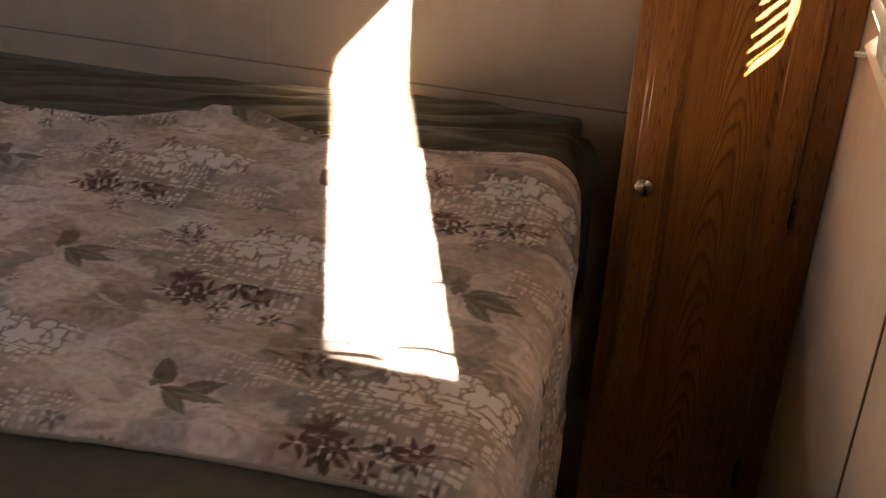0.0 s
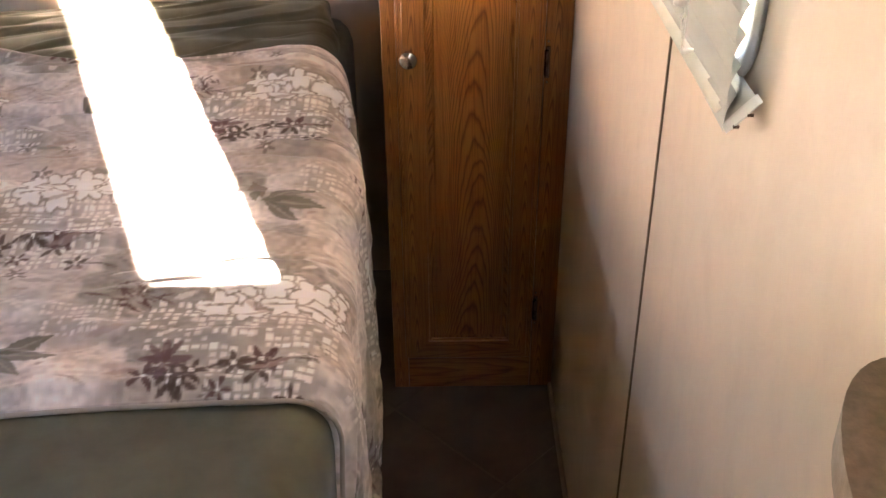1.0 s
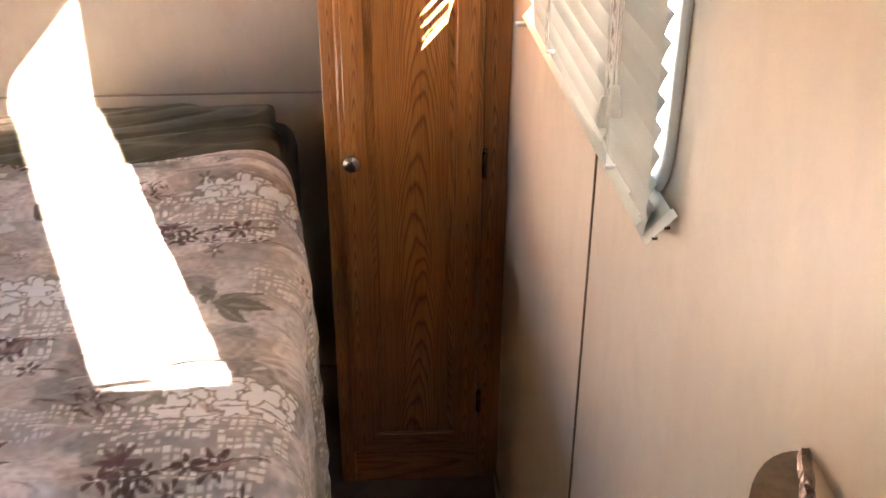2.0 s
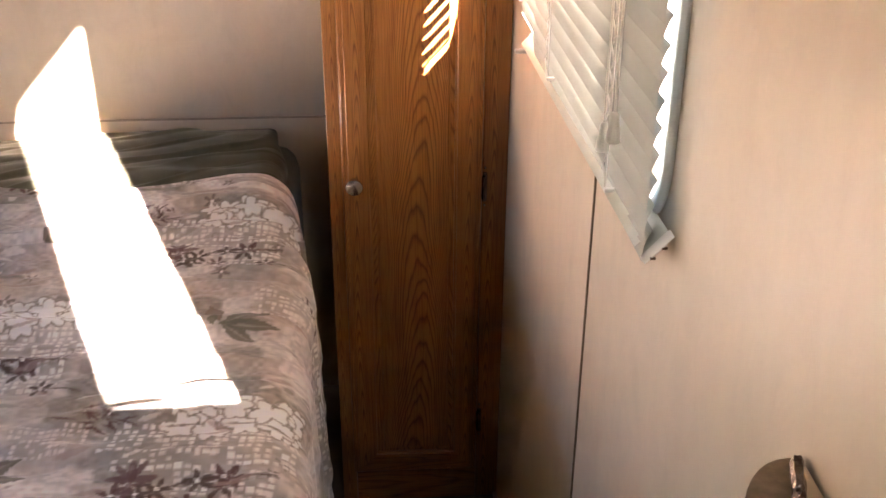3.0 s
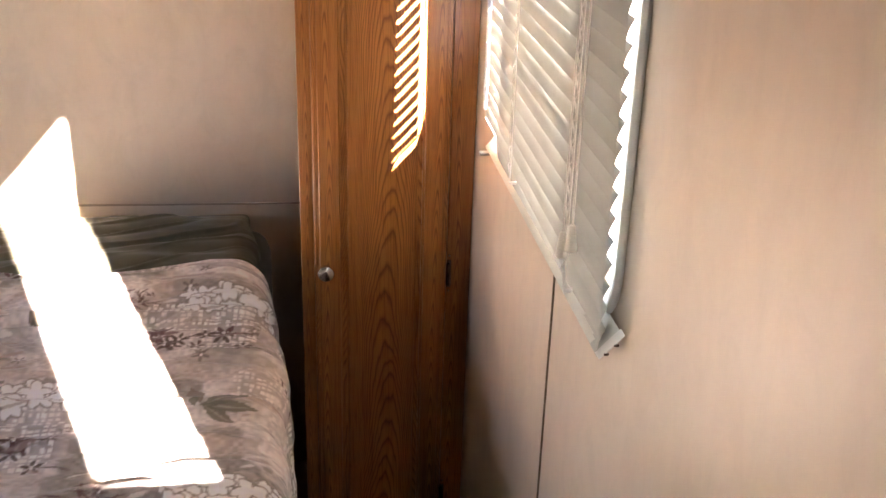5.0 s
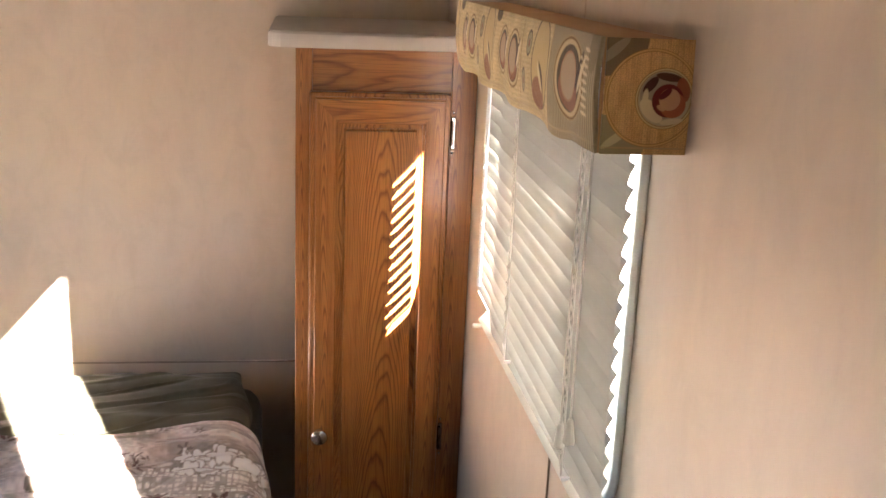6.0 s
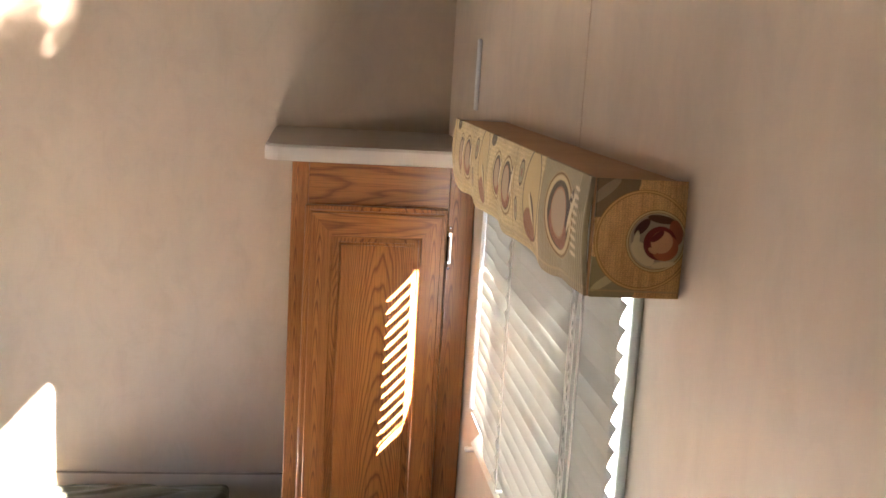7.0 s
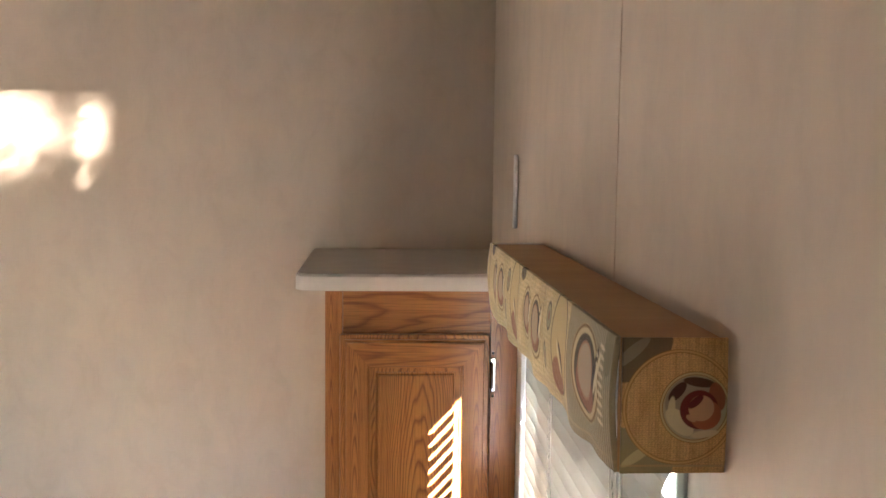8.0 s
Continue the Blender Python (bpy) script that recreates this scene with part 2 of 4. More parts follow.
# ---------- helpers ----------
def link(name, bm, mat, parent=None, label="", smooth=False):
    me = bpy.data.meshes.new(name)
    bm.to_mesh(me)
    bm.free()
    me.materials.append(mat)
    if smooth:
        for p in me.polygons:
            p.use_smooth = True
    ob = new(name, me)
    if parent:
        ob.parent = parent
    if label:
        ob["label"] = label
    return ob


def part(name, bm, mat, parent, label="", smooth=False):
    return link(name, bm, mat, parent, label, smooth)


def box(lo, hi, bevel=0.0, seg=2):
    own = bmesh.new()
    bmesh.ops.create_cube(own, size=1)
    for v in own.verts:
        v.co = Vector([lo[i] + (v.co[i] + 0.5) * (hi[i] - lo[i]) for i in range(3)])
    if bevel:
        bmesh.ops.bevel(own, geom=own.edges[:], offset=bevel, segments=seg, profile=0.5, affect="EDGES")
    return own


def prism(outline, axis, a, b):
    """A solid between a and b along an axis, from an outline in the two others."""
    bm = bmesh.new()

    def place(p, d):
        q = list(p)
        q.insert(axis, d)
        return bm.verts.new(q)
    lo, hi = [place(p, a) for p in outline], [place(p, b) for p in outline]
    bm.faces.new(lo[::-1])
    bm.faces.new(hi)
    k = len(outline)
    for i in range(k):
        bm.faces.new((lo[i], lo[(i + 1) % k], hi[(i + 1) % k], hi[i]))
    bmesh.ops.recalc_face_normals(bm, faces=bm.faces[:])
    return bm


def rounded(lo, hi, r, k=7):
    """A rectangle with round corners, as points."""
    pts = []
    for cx, cy, a0 in ((hi[0] - r, hi[1] - r, 0), (lo[0] + r, hi[1] - r, 90), (lo[0] + r, lo[1] + r, 180), (hi[0] - r, lo[1] + r, 270)):
        for i in range(k + 1):
            a = radians(a0 + 90 * i / k)
            pts.append((cx + r * math.cos(a), cy + r * math.sin(a)))
    return pts


def lathe(profile, m, k=20):
    """A turned solid from (radius, height) pairs, along local z, placed by m."""
    bm = bmesh.new()
    rings = [[bm.verts.new(m @ Vector((r * math.cos(2 * math.pi * i / k), r * math.sin(2 * math.pi * i / k), h))) for i in range(k)] for r, h in profile]
    for a, b in zip(rings, rings[1:]):
        for i in range(k):
            bm.faces.new((a[i], a[(i + 1) % k], b[(i + 1) % k], b[i]))
    bm.faces.new(rings[0][::-1])
    bm.faces.new(rings[-1])
    return bm


def tube(points, r, k=6):
    bm = bmesh.new()
    rings = []
    for i, p in enumerate(points):
        p = Vector(p)
        d = (Vector(points[min(i + 1, len(points) - 1)]) - Vector(points[max(i - 1, 0)])).normalized()
        s = d.orthogonal().normalized()
        t = d.cross(s)
        rings.append([bm.verts.new(p + r * (math.cos(2 * math.pi * j / k) * s + math.sin(2 * math.pi * j / k) * t)) for j in range(k)])
    for a, b in zip(rings, rings[1:]):
        for j in range(k):
            bm.faces.new((a[j], a[(j + 1) % k], b[(j + 1) % k], b[j]))
    bm.faces.new(rings[0][::-1])
    bm.faces.new(rings[-1])
    bmesh.ops.recalc_face_normals(bm, faces=bm.faces[:])
    return bm


def empty(name, at, label, category, group=""):
    ob = new(name)
    ob.location = at
    return tagged(ob, label, category, group)


def inv(parent, ob):
    ob.matrix_parent_inverse = Matrix.Translation(-Vector(parent.location))
    return ob


def grid_mesh(name, pts, mat, colors=None, thick=0.0):
    """A smooth sheet over an array of points (rows, columns, 3), with a colour at each."""
    h, w, _ = pts.shape
    idx = np.arange(h * w).reshape(h, w)
    faces = np.stack([idx[:-1, :-1], idx[:-1, 1:], idx[1:, 1:], idx[1:, :-1]], -1).reshape(-1, 4)
    me = bpy.data.meshes.new(name)
    me.vertices.add(h * w)
    me.vertices.foreach_set("co", pts.reshape(-1).astype(np.float32))
    me.loops.add(faces.size)
    me.loops.foreach_set("vertex_index", faces.reshape(-1).astype(np.int32))
    me.polygons.add(len(faces))
    me.polygons.foreach_set("loop_start", np.arange(0, faces.size, 4, dtype=np.int32))
    me.update(calc_edges=True)
    me.polygons.foreach_set("use_smooth", np.ones(len(faces), bool))
    if colors is not None:
        at = me.color_attributes.new("print", "FLOAT_COLOR", "POINT")
        at.data.foreach_set("color", np.concatenate([colors, np.ones((h, w, 1))], -1).reshape(-1).astype(np.float32))
    me.materials.append(mat)
    ob = new(name, me)
    if thick:
        s = ob.modifiers.new("thickness", "SOLIDIFY")
        s.thickness, s.offset = thick, -1
    return ob


def soft_noise(shape, cells, rng):
    """Smooth random values over an array."""
    g = rng.random((cells[0] + 2, cells[1] + 2))
    y, x = np.linspace(0, cells[0], shape[0]), np.linspace(0, cells[1], shape[1])
    yi, xi = y.astype(int), x.astype(int)
    fy, fx = (y - yi)[:, None], (x - xi)[None]
    fy, fx = fy * fy * (3 - 2 * fy), fx * fx * (3 - 2 * fx)
    a, b = g[yi][:, xi], g[yi][:, xi + 1]
    c, d = g[yi + 1][:, xi], g[yi + 1][:, xi + 1]
    return (a * (1 - fx) + b * fx) * (1 - fy) + (c * (1 - fx) + d * fx) * fy


def smooth(a, b, x):
    t = np.clip((x - a) / (b - a), 0, 1)
    return t * t * (3 - 2 * t)


# ---------- the room ----------
X0, Y0, TOP = -2.35, -6.60, 2.05          # far side wall, wall behind, ceiling
W1 = ((-1.388, 1.113), (-0.686, 1.535))   # window with the blind: (y, z) corners
W2 = [(-2.15, 1.187), (-2.15, 1.85), (-2.19, 1.89), (-2.65, 1.89), (-2.69, 1.85), (-2.69, 1.428)]


def slant(pts):
    """The window sits a little lower towards the head of the bed."""
    return [(y, z - 0.0157 * (y + 1.25)) for y, z in pts]


def wall_with_holes(name, outline, holes, axis, a, b, mat):
    bm = bmesh.new()
    loops = []
    for pts in [outline, *holes]:
        vs = []
        for p in pts:
            q = list(p)
            q.insert(axis, a)
            vs.append(bm.verts.new(q))
        loops.append([bm.edges.new((vs[i], vs[(i + 1) % len(vs)])) for i in range(len(vs))])
    bmesh.ops.triangle_fill(bm, use_beauty=True, edges=[e for lp in loops for e in lp])
    ext = bmesh.ops.extrude_face_region(bm, geom=bm.faces[:])
    for v in ext["geom"]:
        if isinstance(v, bmesh.types.BMVert):
            v.co[axis] = b
    bmesh.ops.recalc_face_normals(bm, faces=bm.faces[:])
    return tagged(link(name, bm, mat), "", "wall", kind="structure")


def rect(y0, z0, y1, z1):
    return [(y0, z0), (y1, z0), (y1, z1), (y0, z1)]


east = wall_with_holes("wall_east", rect(Y0 - 0.05, 0, 0, TOP), [slant(rounded(*W1, 0.055)), W2], 0, 0, 0.05, WALL)
east["label"] = "pale beige vinyl wallboard with a soft mottle"
# unseen opening added here to bring sky light from the left
west = wall_with_holes("wall_west", rect(Y0 - 0.05, 0, 0, TOP), [rounded((-1.388, 1.1), (-0.686, 1.44), 0.055)], 0, X0 - 0.05, X0, WALL)
west["label"] = "pale beige vinyl wallboard with an added opening for sky light"
north = wall_with_holes("wall_north", rect(X0 - 0.05, 0.704, 0.05, TOP), [], 1, 0, 0.05, WALL)
north["label"] = "pale beige vinyl wallboard behind the bed"
low = wall_with_holes("wall_north_lower", rect(X0 - 0.05, 0, 0.05, 0.70), [], 1, -0.003, 0.05, WALL)
low["label"] = "lower beige wallboard behind the bed"
rear = wall_with_holes("wall_south", rect(X0 - 0.05, 0, 0.05, TOP), [], 1, Y0 - 0.05, Y0, WALL)
rear["label"] = "plain beige wallboard behind"
# hole of the added vent, placed to let sun onto the head wall
VENT = ((-0.77, -1.16), (-0.38, -0.56))
ceil = wall_with_holes("ceiling", [(X0 - 0.05, Y0 - 0.05), (0.05, Y0 - 0.05), (0.05, 0.05), (X0 - 0.05, 0.05)], [rounded(*VENT, 0.03)], 2, TOP, TOP + 0.04, CEIL)
tagged(ceil, "plain beige ceiling panel with an added vent opening", "ceiling")
floor_ob = tagged(link("floor", box((X0 - 0.05, Y0 - 0.05, -0.04), (0.05, 0.05, -0.002)), GROUT), "dark brown vinyl tile floor with paler joints", "floor", kind="structure")
ground = bmesh.new()
bmesh.ops.create_grid(ground, x_segments=20, y_segments=20, size=400)
gob = link("ground", ground, EARTH)
gob.location.z = -0.9
tagged(gob, "dry pale open ground outside", "ground", kind="structure")



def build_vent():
    """Unseen roof vent added over the bed; clear patches in its lid throw sun spots on the wall."""
    thing = tagged(new("sun_spot_vent"), "added unseen white vent, clear patches in its lid throw sun spots", "roof vent")
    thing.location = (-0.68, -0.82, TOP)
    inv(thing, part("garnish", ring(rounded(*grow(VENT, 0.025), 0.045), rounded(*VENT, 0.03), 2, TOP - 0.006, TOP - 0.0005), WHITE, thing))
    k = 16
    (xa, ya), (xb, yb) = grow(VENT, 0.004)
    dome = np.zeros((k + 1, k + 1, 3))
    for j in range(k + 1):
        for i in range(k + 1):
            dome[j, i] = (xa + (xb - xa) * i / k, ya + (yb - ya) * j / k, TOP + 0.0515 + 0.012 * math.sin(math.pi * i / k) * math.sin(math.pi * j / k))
    ob = grid_mesh("lid", dome, SPOT_LID)
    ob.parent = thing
    ob["label"] = "white plastic lid with clear patches placed to throw sun spots"
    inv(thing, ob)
    inv(thing, part("cover", prism(rounded(*grow(VENT, -0.001), 0.03), 2, TOP + 0.034, TOP + 0.037), SMOKED, thing, "smoked acrylic cover added to dim the sun spots"))
    skirt = ring(rounded(*grow(VENT, 0.008), 0.034), rounded(*grow(VENT, 0.002), 0.03), 2, TOP + 0.0405, TOP + 0.052)
    inv(thing, part("skirt", skirt, WHITE, thing))
    return thing


# joints and trims
tagged(link("trim", box((-0.0018, -1.1335, 0.0), (0.0005, -1.1290, 1.45))
            , GROOVE), "thin dark joint strip between wallboards", "trim", kind="structure")
tagged(link("trim", box((-2.35, -0.0025, 0.700), (-0.002, 0.001, 0.7035)), SEAM), "dark joint line between wallboards", "trim", kind="structure")
tagged(link("trim", box((-1.153, -0.0022, 0.706), (-1.148, 0.0005, TOP)), WALL), "thin joint strip between wallboards", "trim", kind="structure")
tagged(link("trim", box((-0.0009, -1.1335, 1.45), (0.0005, -1.1290, TOP)), WALL), "thin beige joint strip between wallboards", "trim", kind="structure")
tagged(link("baseboard", box((-0.009, Y0, 0.0), (-0.0005, -0.433, 0.012), 0.003), SEAM), "narrow dull beige strip along the floor", "baseboard", kind="structure")


# ---------- window with its frame ----------
def ring(outer, inner, axis, a, b):
    """A frame between two outlines of as many points."""
    bm = bmesh.new()

    def loop(pts, d):
        out = []
        for p in pts:
            q = list(p)
            q.insert(axis, d)
            out.append(bm.verts.new(q))
        return out
    la, lb, ia, ib = loop(outer, a), loop(outer, b), loop(inner, a), loop(inner, b)
    k = len(outer)
    for i in range(k):
        j = (i + 1) % k
        for s in ((la[i], la[j], lb[j], lb[i]), (ia[j], ia[i], ib[i], ib[j]), (la[j], la[i], ia[i], ia[j]), (lb[i], lb[j], ib[j], ib[i])):
            bm.faces.new(s)
    bmesh.ops.recalc_face_normals(bm, faces=bm.faces[:])
    return bm


def grow(c, d):
    return ((c[0][0] - d, c[0][1] - d), (c[1][0] + d, c[1][1] + d))


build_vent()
win = tagged(new("window_1"), "white framed window with rounded corners, blind lowered", "window", kind="structure")
flange = ring(slant(rounded(*grow(W1, 0.014), 0.066)), slant(rounded(*W1, 0.055)), 0, -0.007, -0.0005)
bmesh.ops.bevel(flange, geom=[e for e in flange.edges if abs(e.verts[0].co.x + 0.007) < 1e-5 and abs(e.verts[1].co.x + 0.007) < 1e-5], offset=0.003, segments=2, affect="EDGES")
part("window_frame", flange, WHITE, win, "white rounded window frame", True)
part("sash", ring(slant(rounded(*grow(W1, -0.002), 0.053)), slant(rounded(*grow(W1, -0.014), 0.045)), 0, 0.022, 0.042), WHITE, win)
(gy0, gz0), (gy1, gz1) = grow(W1, -0.012)
for name, ya, yb, mat, x in (("pane", gy0, -0.955, SLIDER, 0.029), ("pane", -0.985, gy1, GLASS, 0.035)):
    whole = prism(slant(rounded((gy0, gz0), (gy1, gz1), 0.045)), 0, x, x + 0.003)
    bmesh.ops.bisect_plane(whole, geom=whole.verts[:] + whole.edges[:] + whole.faces[:], plane_co=(0, ya, 0), plane_no=(0, -1, 0), clear_outer=True)
    bmesh.ops.bisect_plane(whole, geom=whole.verts[:] + whole.edges[:] + whole.faces[:], plane_co=(0, yb, 0), plane_no=(0, 1, 0), clear_outer=True)
    glazing = part(name, whole, mat, win, "clear sliding pane" if mat is SLIDER else "clear fixed pane")
    glazing.visible_shadow = mat is SLIDER
part("meeting_stile", box((0.026, -0.983, 1.122), (0.040, -0.957, 1.53), 0.002), WHITE, win)


# unseen hood added to cut off the top of the sun stripes indoors
awning = link("awning", box((0.051, -1.60, 1.60), (0.185, -0.45, 1.615), 0.003), WHITE)
tagged(awning, "unseen white hood added outside to block the upper sun", "awning", kind="structure")


# ---------- blind ----------
def build_blind():
    """Lowered vinyl blind, slats nearly closed, standing off the wall."""
    thing = empty("window_blind", (-0.03, -1.0, 1.06), "white vinyl mini blind, lowered and nearly closed", "blind")
    y_near, y_far, xc, pitch = -1.417, -0.673, -0.0195, 0.0222
    z0 = 1.097
    n = int((1.545 - z0) / pitch)
    ys = np.concatenate([np.linspace(y_near, -0.83, 14), np.linspace(-0.815, y_far, 14)])
    cs = np.linspace(-0.5, 0.5, 7)
    rng = np.random.default_rng(4)
    for i in range(n):
        phi = radians(77.8 + rng.uniform(-0.4, 0.4))
        sag = rng.uniform(-0.0006, 0.0006)
        pts = np.zeros((len(ys), len(cs), 3))
        for a, y in enumerate(ys):
            end = float(smooth(-0.815, -0.775, y))
            wide = 0.0304 - (0.0112 if i else 0.0260) * end
            up = 0.0 if i else 0.009 * end
            for b, c in enumerate(cs):
                d, h = c * wide, 0.0030 * (1 - 4 * c * c)
                # lower edge leans into the room, upper edge to the glass
                pts[a, b] = (xc + d * math.cos(phi) - h * math.sin(phi), y, z0 + i * pitch + sag + up + d * math.sin(phi) + h * math.cos(phi))
        ob = grid_mesh("slat", pts, SLAT)
        ob.parent = thing
        inv(thing, ob)

    def hang(y):
        """The rail hangs lower towards the head of the bed."""
        return 0.026 * (y + 1.418)
    # slats resting in a bundle on the bottom rail
    for i, (dx, dz, y1, tip) in enumerate(((0.0, 0.0, -1.405, -50), (0.002, 0.003, -1.398, -44), (0.004, 0.006, -1.36, -38))):
        pts = np.zeros((10, 7, 3))
        for a, y in enumerate(np.linspace(y1, -0.715 - 0.006 * i, 10)):
            for b, c in enumerate(cs):
                d, h, phi = c * 0.025, 0.0022 * (1 - 4 * c * c), radians(tip)
                pts[a, b] = (-0.019 + dx - d * math.cos(phi) - h * math.sin(phi), y, 1.101 + dz - hang(y) + d * math.sin(phi) + h * math.cos(phi))
        ob = grid_mesh("slat", pts, RAIL)
        ob.parent = thing
        inv(thing, ob)
    # bottom rail, rolled towards the room
    outline = [(-0.5, 0.0), (-0.42, 0.28), (0, 0.36), (0.42, 0.28), (0.5, 0.0), (0.3, -0.2), (-0.3, -0.2)]
    phi = radians(-48)
    sect = []
    for u, v in outline:
        d, h = u * 0.027, v * 0.018
        sect.append((-0.014 - d * math.cos(phi) - h * math.sin(phi), 1.098 + d * math.sin(phi) + h * math.cos(phi)))

    def hung(bm):
        for v in bm.verts:
            v.co.z -= hang(v.co.y)
        return bm
    inv(thing, part("bottom_rail", hung(prism(sect, 1, -1.418, -0.712)), RAIL, thing, "pale green-white bottom rail"))
    cap_s = [(x + (x + 0.014) * 0.12, z + (z - 1.098) * 0.12) for x, z in sect]
    for ya, yb in ((-1.430, -1.415), (-0.714, -0.703)):
        cap = inv(thing, part("end_cap", hung(prism(cap_s, 1, ya, yb)), WHITE, thing, "white plastic end cap"))
        if ya < -1.4:
            for dx in (-0.006, 0.003):
                link("slot", hung(box((-0.014 + dx, ya - 0.0008, 1.097 + dx), (-0.0095 + dx, ya + 0.001, 1.099 + dx))), BRONZE, cap)
    inv(thing, part("hold_down", hung(box((-0.036, -0.722, 1.078), (-0.012, -0.710, 1.0835), 0.0015)), WHITE, thing, "white plastic hold-down tab"))
    inv(thing, part("head_rail", box((-0.034, -1.378, 1.545), (-0.008, -0.640, 1.572), 0.002), WHITE, thing))
    for y in (-1.295, -0.955):
        for dx in (-0.0105, 0.0105):
            inv(thing, part("ladder_cord", tube([(xc + dx, y, 1.096), (xc + dx, y, 1.31), (xc + dx, y, 1.55)], 0.0012), CORD, thing))
        for i in range(1, n):
            z = z0 + i * pitch
            inv(thing, part("rung", tube([(xc - 0.0110, y - 0.001, z - 0.012), (xc - 0.0125, y + 0.006, z + 0.001), (xc - 0.0110, y, z + 0.0095)], 0.0010, 5), CORD, thing))
        inv(thing, part("ladder_clip", box((xc - 0.012, y - 0.008, 1.096), (xc + 0.012, y - 0.003, 1.100), 0.001), WHITE, thing))
    # pull cords with their tassels
    for k, (y, z) in enumerate(((-1.308, 1.150), (-1.345, 1.172))):
        inv(thing, part("pull_cord", tube([(-0.038, y, z + 0.008), (-0.037, y + 0.003, 1.32), (-0.035, y + 0.006, 1.55)], 0.0012), CORD, thing))
        inv(thing, part("tassel", lathe([(0.0025, 0.017), (0.0035, 0.015), (0.0065, -0.008), (0.006, -0.010)], pose(-0.038, y, z), 12), CORD, thing, "white plastic cord tassel"))
    # clear wand
    inv(thing, part("tilt_wand", tube([(-0.037, -0.760, 1.145), (-0.036, -0.759, 1.35), (-0.034, -0.758, 1.555)], 0.0034, 6), WHITE, thing, "white plastic tilt wand"))
    thing.rotation_euler.x = radians(-0.9)
    return thing


build_blind()


# ---------- cabinet ----------
CY, CL = -0.432, -0.323


def build_cabinet():
    thing = empty("wardrobe_cabinet", (-0.17, -0.22, 0), "narrow oak wardrobe cabinet with one panelled door, closed", "cabinet")

    def add(name, bm, mat, label="", smooth_=False):
        return inv(thing, part(name, bm, mat, thing, label, smooth_))
    add("body", box((CL + 0.003, CY + 0.019, 0.0), (-0.001, -0.004, 1.452)), OAK_PLAIN)
    add("stile", box((CL, CY, 0.0), (-0.294, CY + 0.0185, 1.471), 0.0015), OAK_UP)
    add("stile", box((-0.0465, CY, 0.0), (-0.0008, CY + 0.0185, 1.471), 0.0015), OAK_UP)
    add("rail", box((-0.2935, CY + 0.0006, 1.376), (-0.047, CY + 0.0185, 1.471), 0.001), OAK_ACROSS)
    add("rail", box((-0.2935, CY + 0.0006, 0.0), (-0.047, CY + 0.0185, 0.098), 0.001), OAK_ACROSS)
    # laminate top with a round front corner
    x0, y0, r = -0.368, -0.487, 0.03
    outline = [(-0.0008, -0.0035), (x0, -0.0035)] + [(x0 + r - r * math.cos(radians(90 * i / 6)), y0 + r - r * math.sin(radians(90 * i / 6))) for i in range(7)] + [(-0.0008, y0)]
    top = prism(outline, 2, 1.4715, 1.499)
    bmesh.ops.bevel(top, geom=[e for e in top.edges if all(v.co.z > 1.495 for v in e.verts)], offset=0.003, segments=2, affect="EDGES")
    for v in top.verts:
        v.co.z -= 0.012 * (v.co.y - y0) / 0.487
    add("top", top, LAMINATE, "beige laminate top")
    edge = [(p[0] + (-0.0012 if p[0] < -0.1 else 0), p[1] - (0.0012 if p[1] < -0.1 else 0)) for p in outline]
    rim = prism(edge, 2, 1.4725, 1.4945)
    for v in rim.verts:
        v.co.z -= 0.012 * (v.co.y - y0) / 0.487
    add("edging", rim, CREAM, "cream edging of the top")
    # door: frame of four members, recessed groove, raised panel
    z0, z1, xl, xr = 0.088, 1.393, -0.2985, -0.0485
    door = add("door", box((xl, CY - 0.0165, z0), (xr, CY - 0.0015, z1), 0.004, 3), OAK_UP, "oak panelled door")

    def sub(name, bm, mat, label="", smooth_=False):
        return link(name, bm, mat, door, label, smooth_)
    pl, pr, pb, pt = -0.2465, -0.0985, 0.142, 1.338
    # mitred frame mouldings standing proud of the door
    d0, d1 = CY - 0.0165, CY - 0.0245

    def prism_y(pts, ya, yb):
        bm = prism(pts, 1, min(ya, yb), max(ya, yb))
        bmesh.ops.bevel(bm, geom=[e for e in bm.edges if all(abs(v.co.y - yb) < 1e-5 for v in e.verts) and min(abs(e.verts[0].co.x - e.verts[1].co.x), abs(e.verts[0].co.z - e.verts[1].co.z)) < 1e-4], offset=0.0045, segments=3, affect="EDGES")
        return bm
    o = 0.0075
    xl2, xr2, zb2, zt2 = xl + o, xr - o, z0 + o, z1 - o
    sub("door_stile", prism_y([(xl2, zb2), (pl, pb), (pl, pt), (xl2, zt2)], d0, d1), OAK_UP)
    sub("door_stile", prism_y([(xr2, zb2), (xr2, zt2), (pr, pt), (pr, pb)], d0, d1), OAK_UP)
    sub("door_rail", prism_y([(xl2, zt2), (pl, pt), (pr, pt), (xr2, zt2)], d0, d1), OAK_ACROSS)
    sub("door_rail", prism_y([(xl2, zb2), (xr2, zb2), (pr, pb), (pl, pb)], d0, d1), OAK_ACROSS)
    g = 0.0075
    sub("door_panel", prism_y([(pl + g, pb + g), (pr - g, pb + g), (pr - g, pt - g), (pl + g, pt - g)], d0, CY - 0.0225), OAK_UP)
    # knob
    km = pose(-0.277, d1, 0.744, 90, 0, 0)
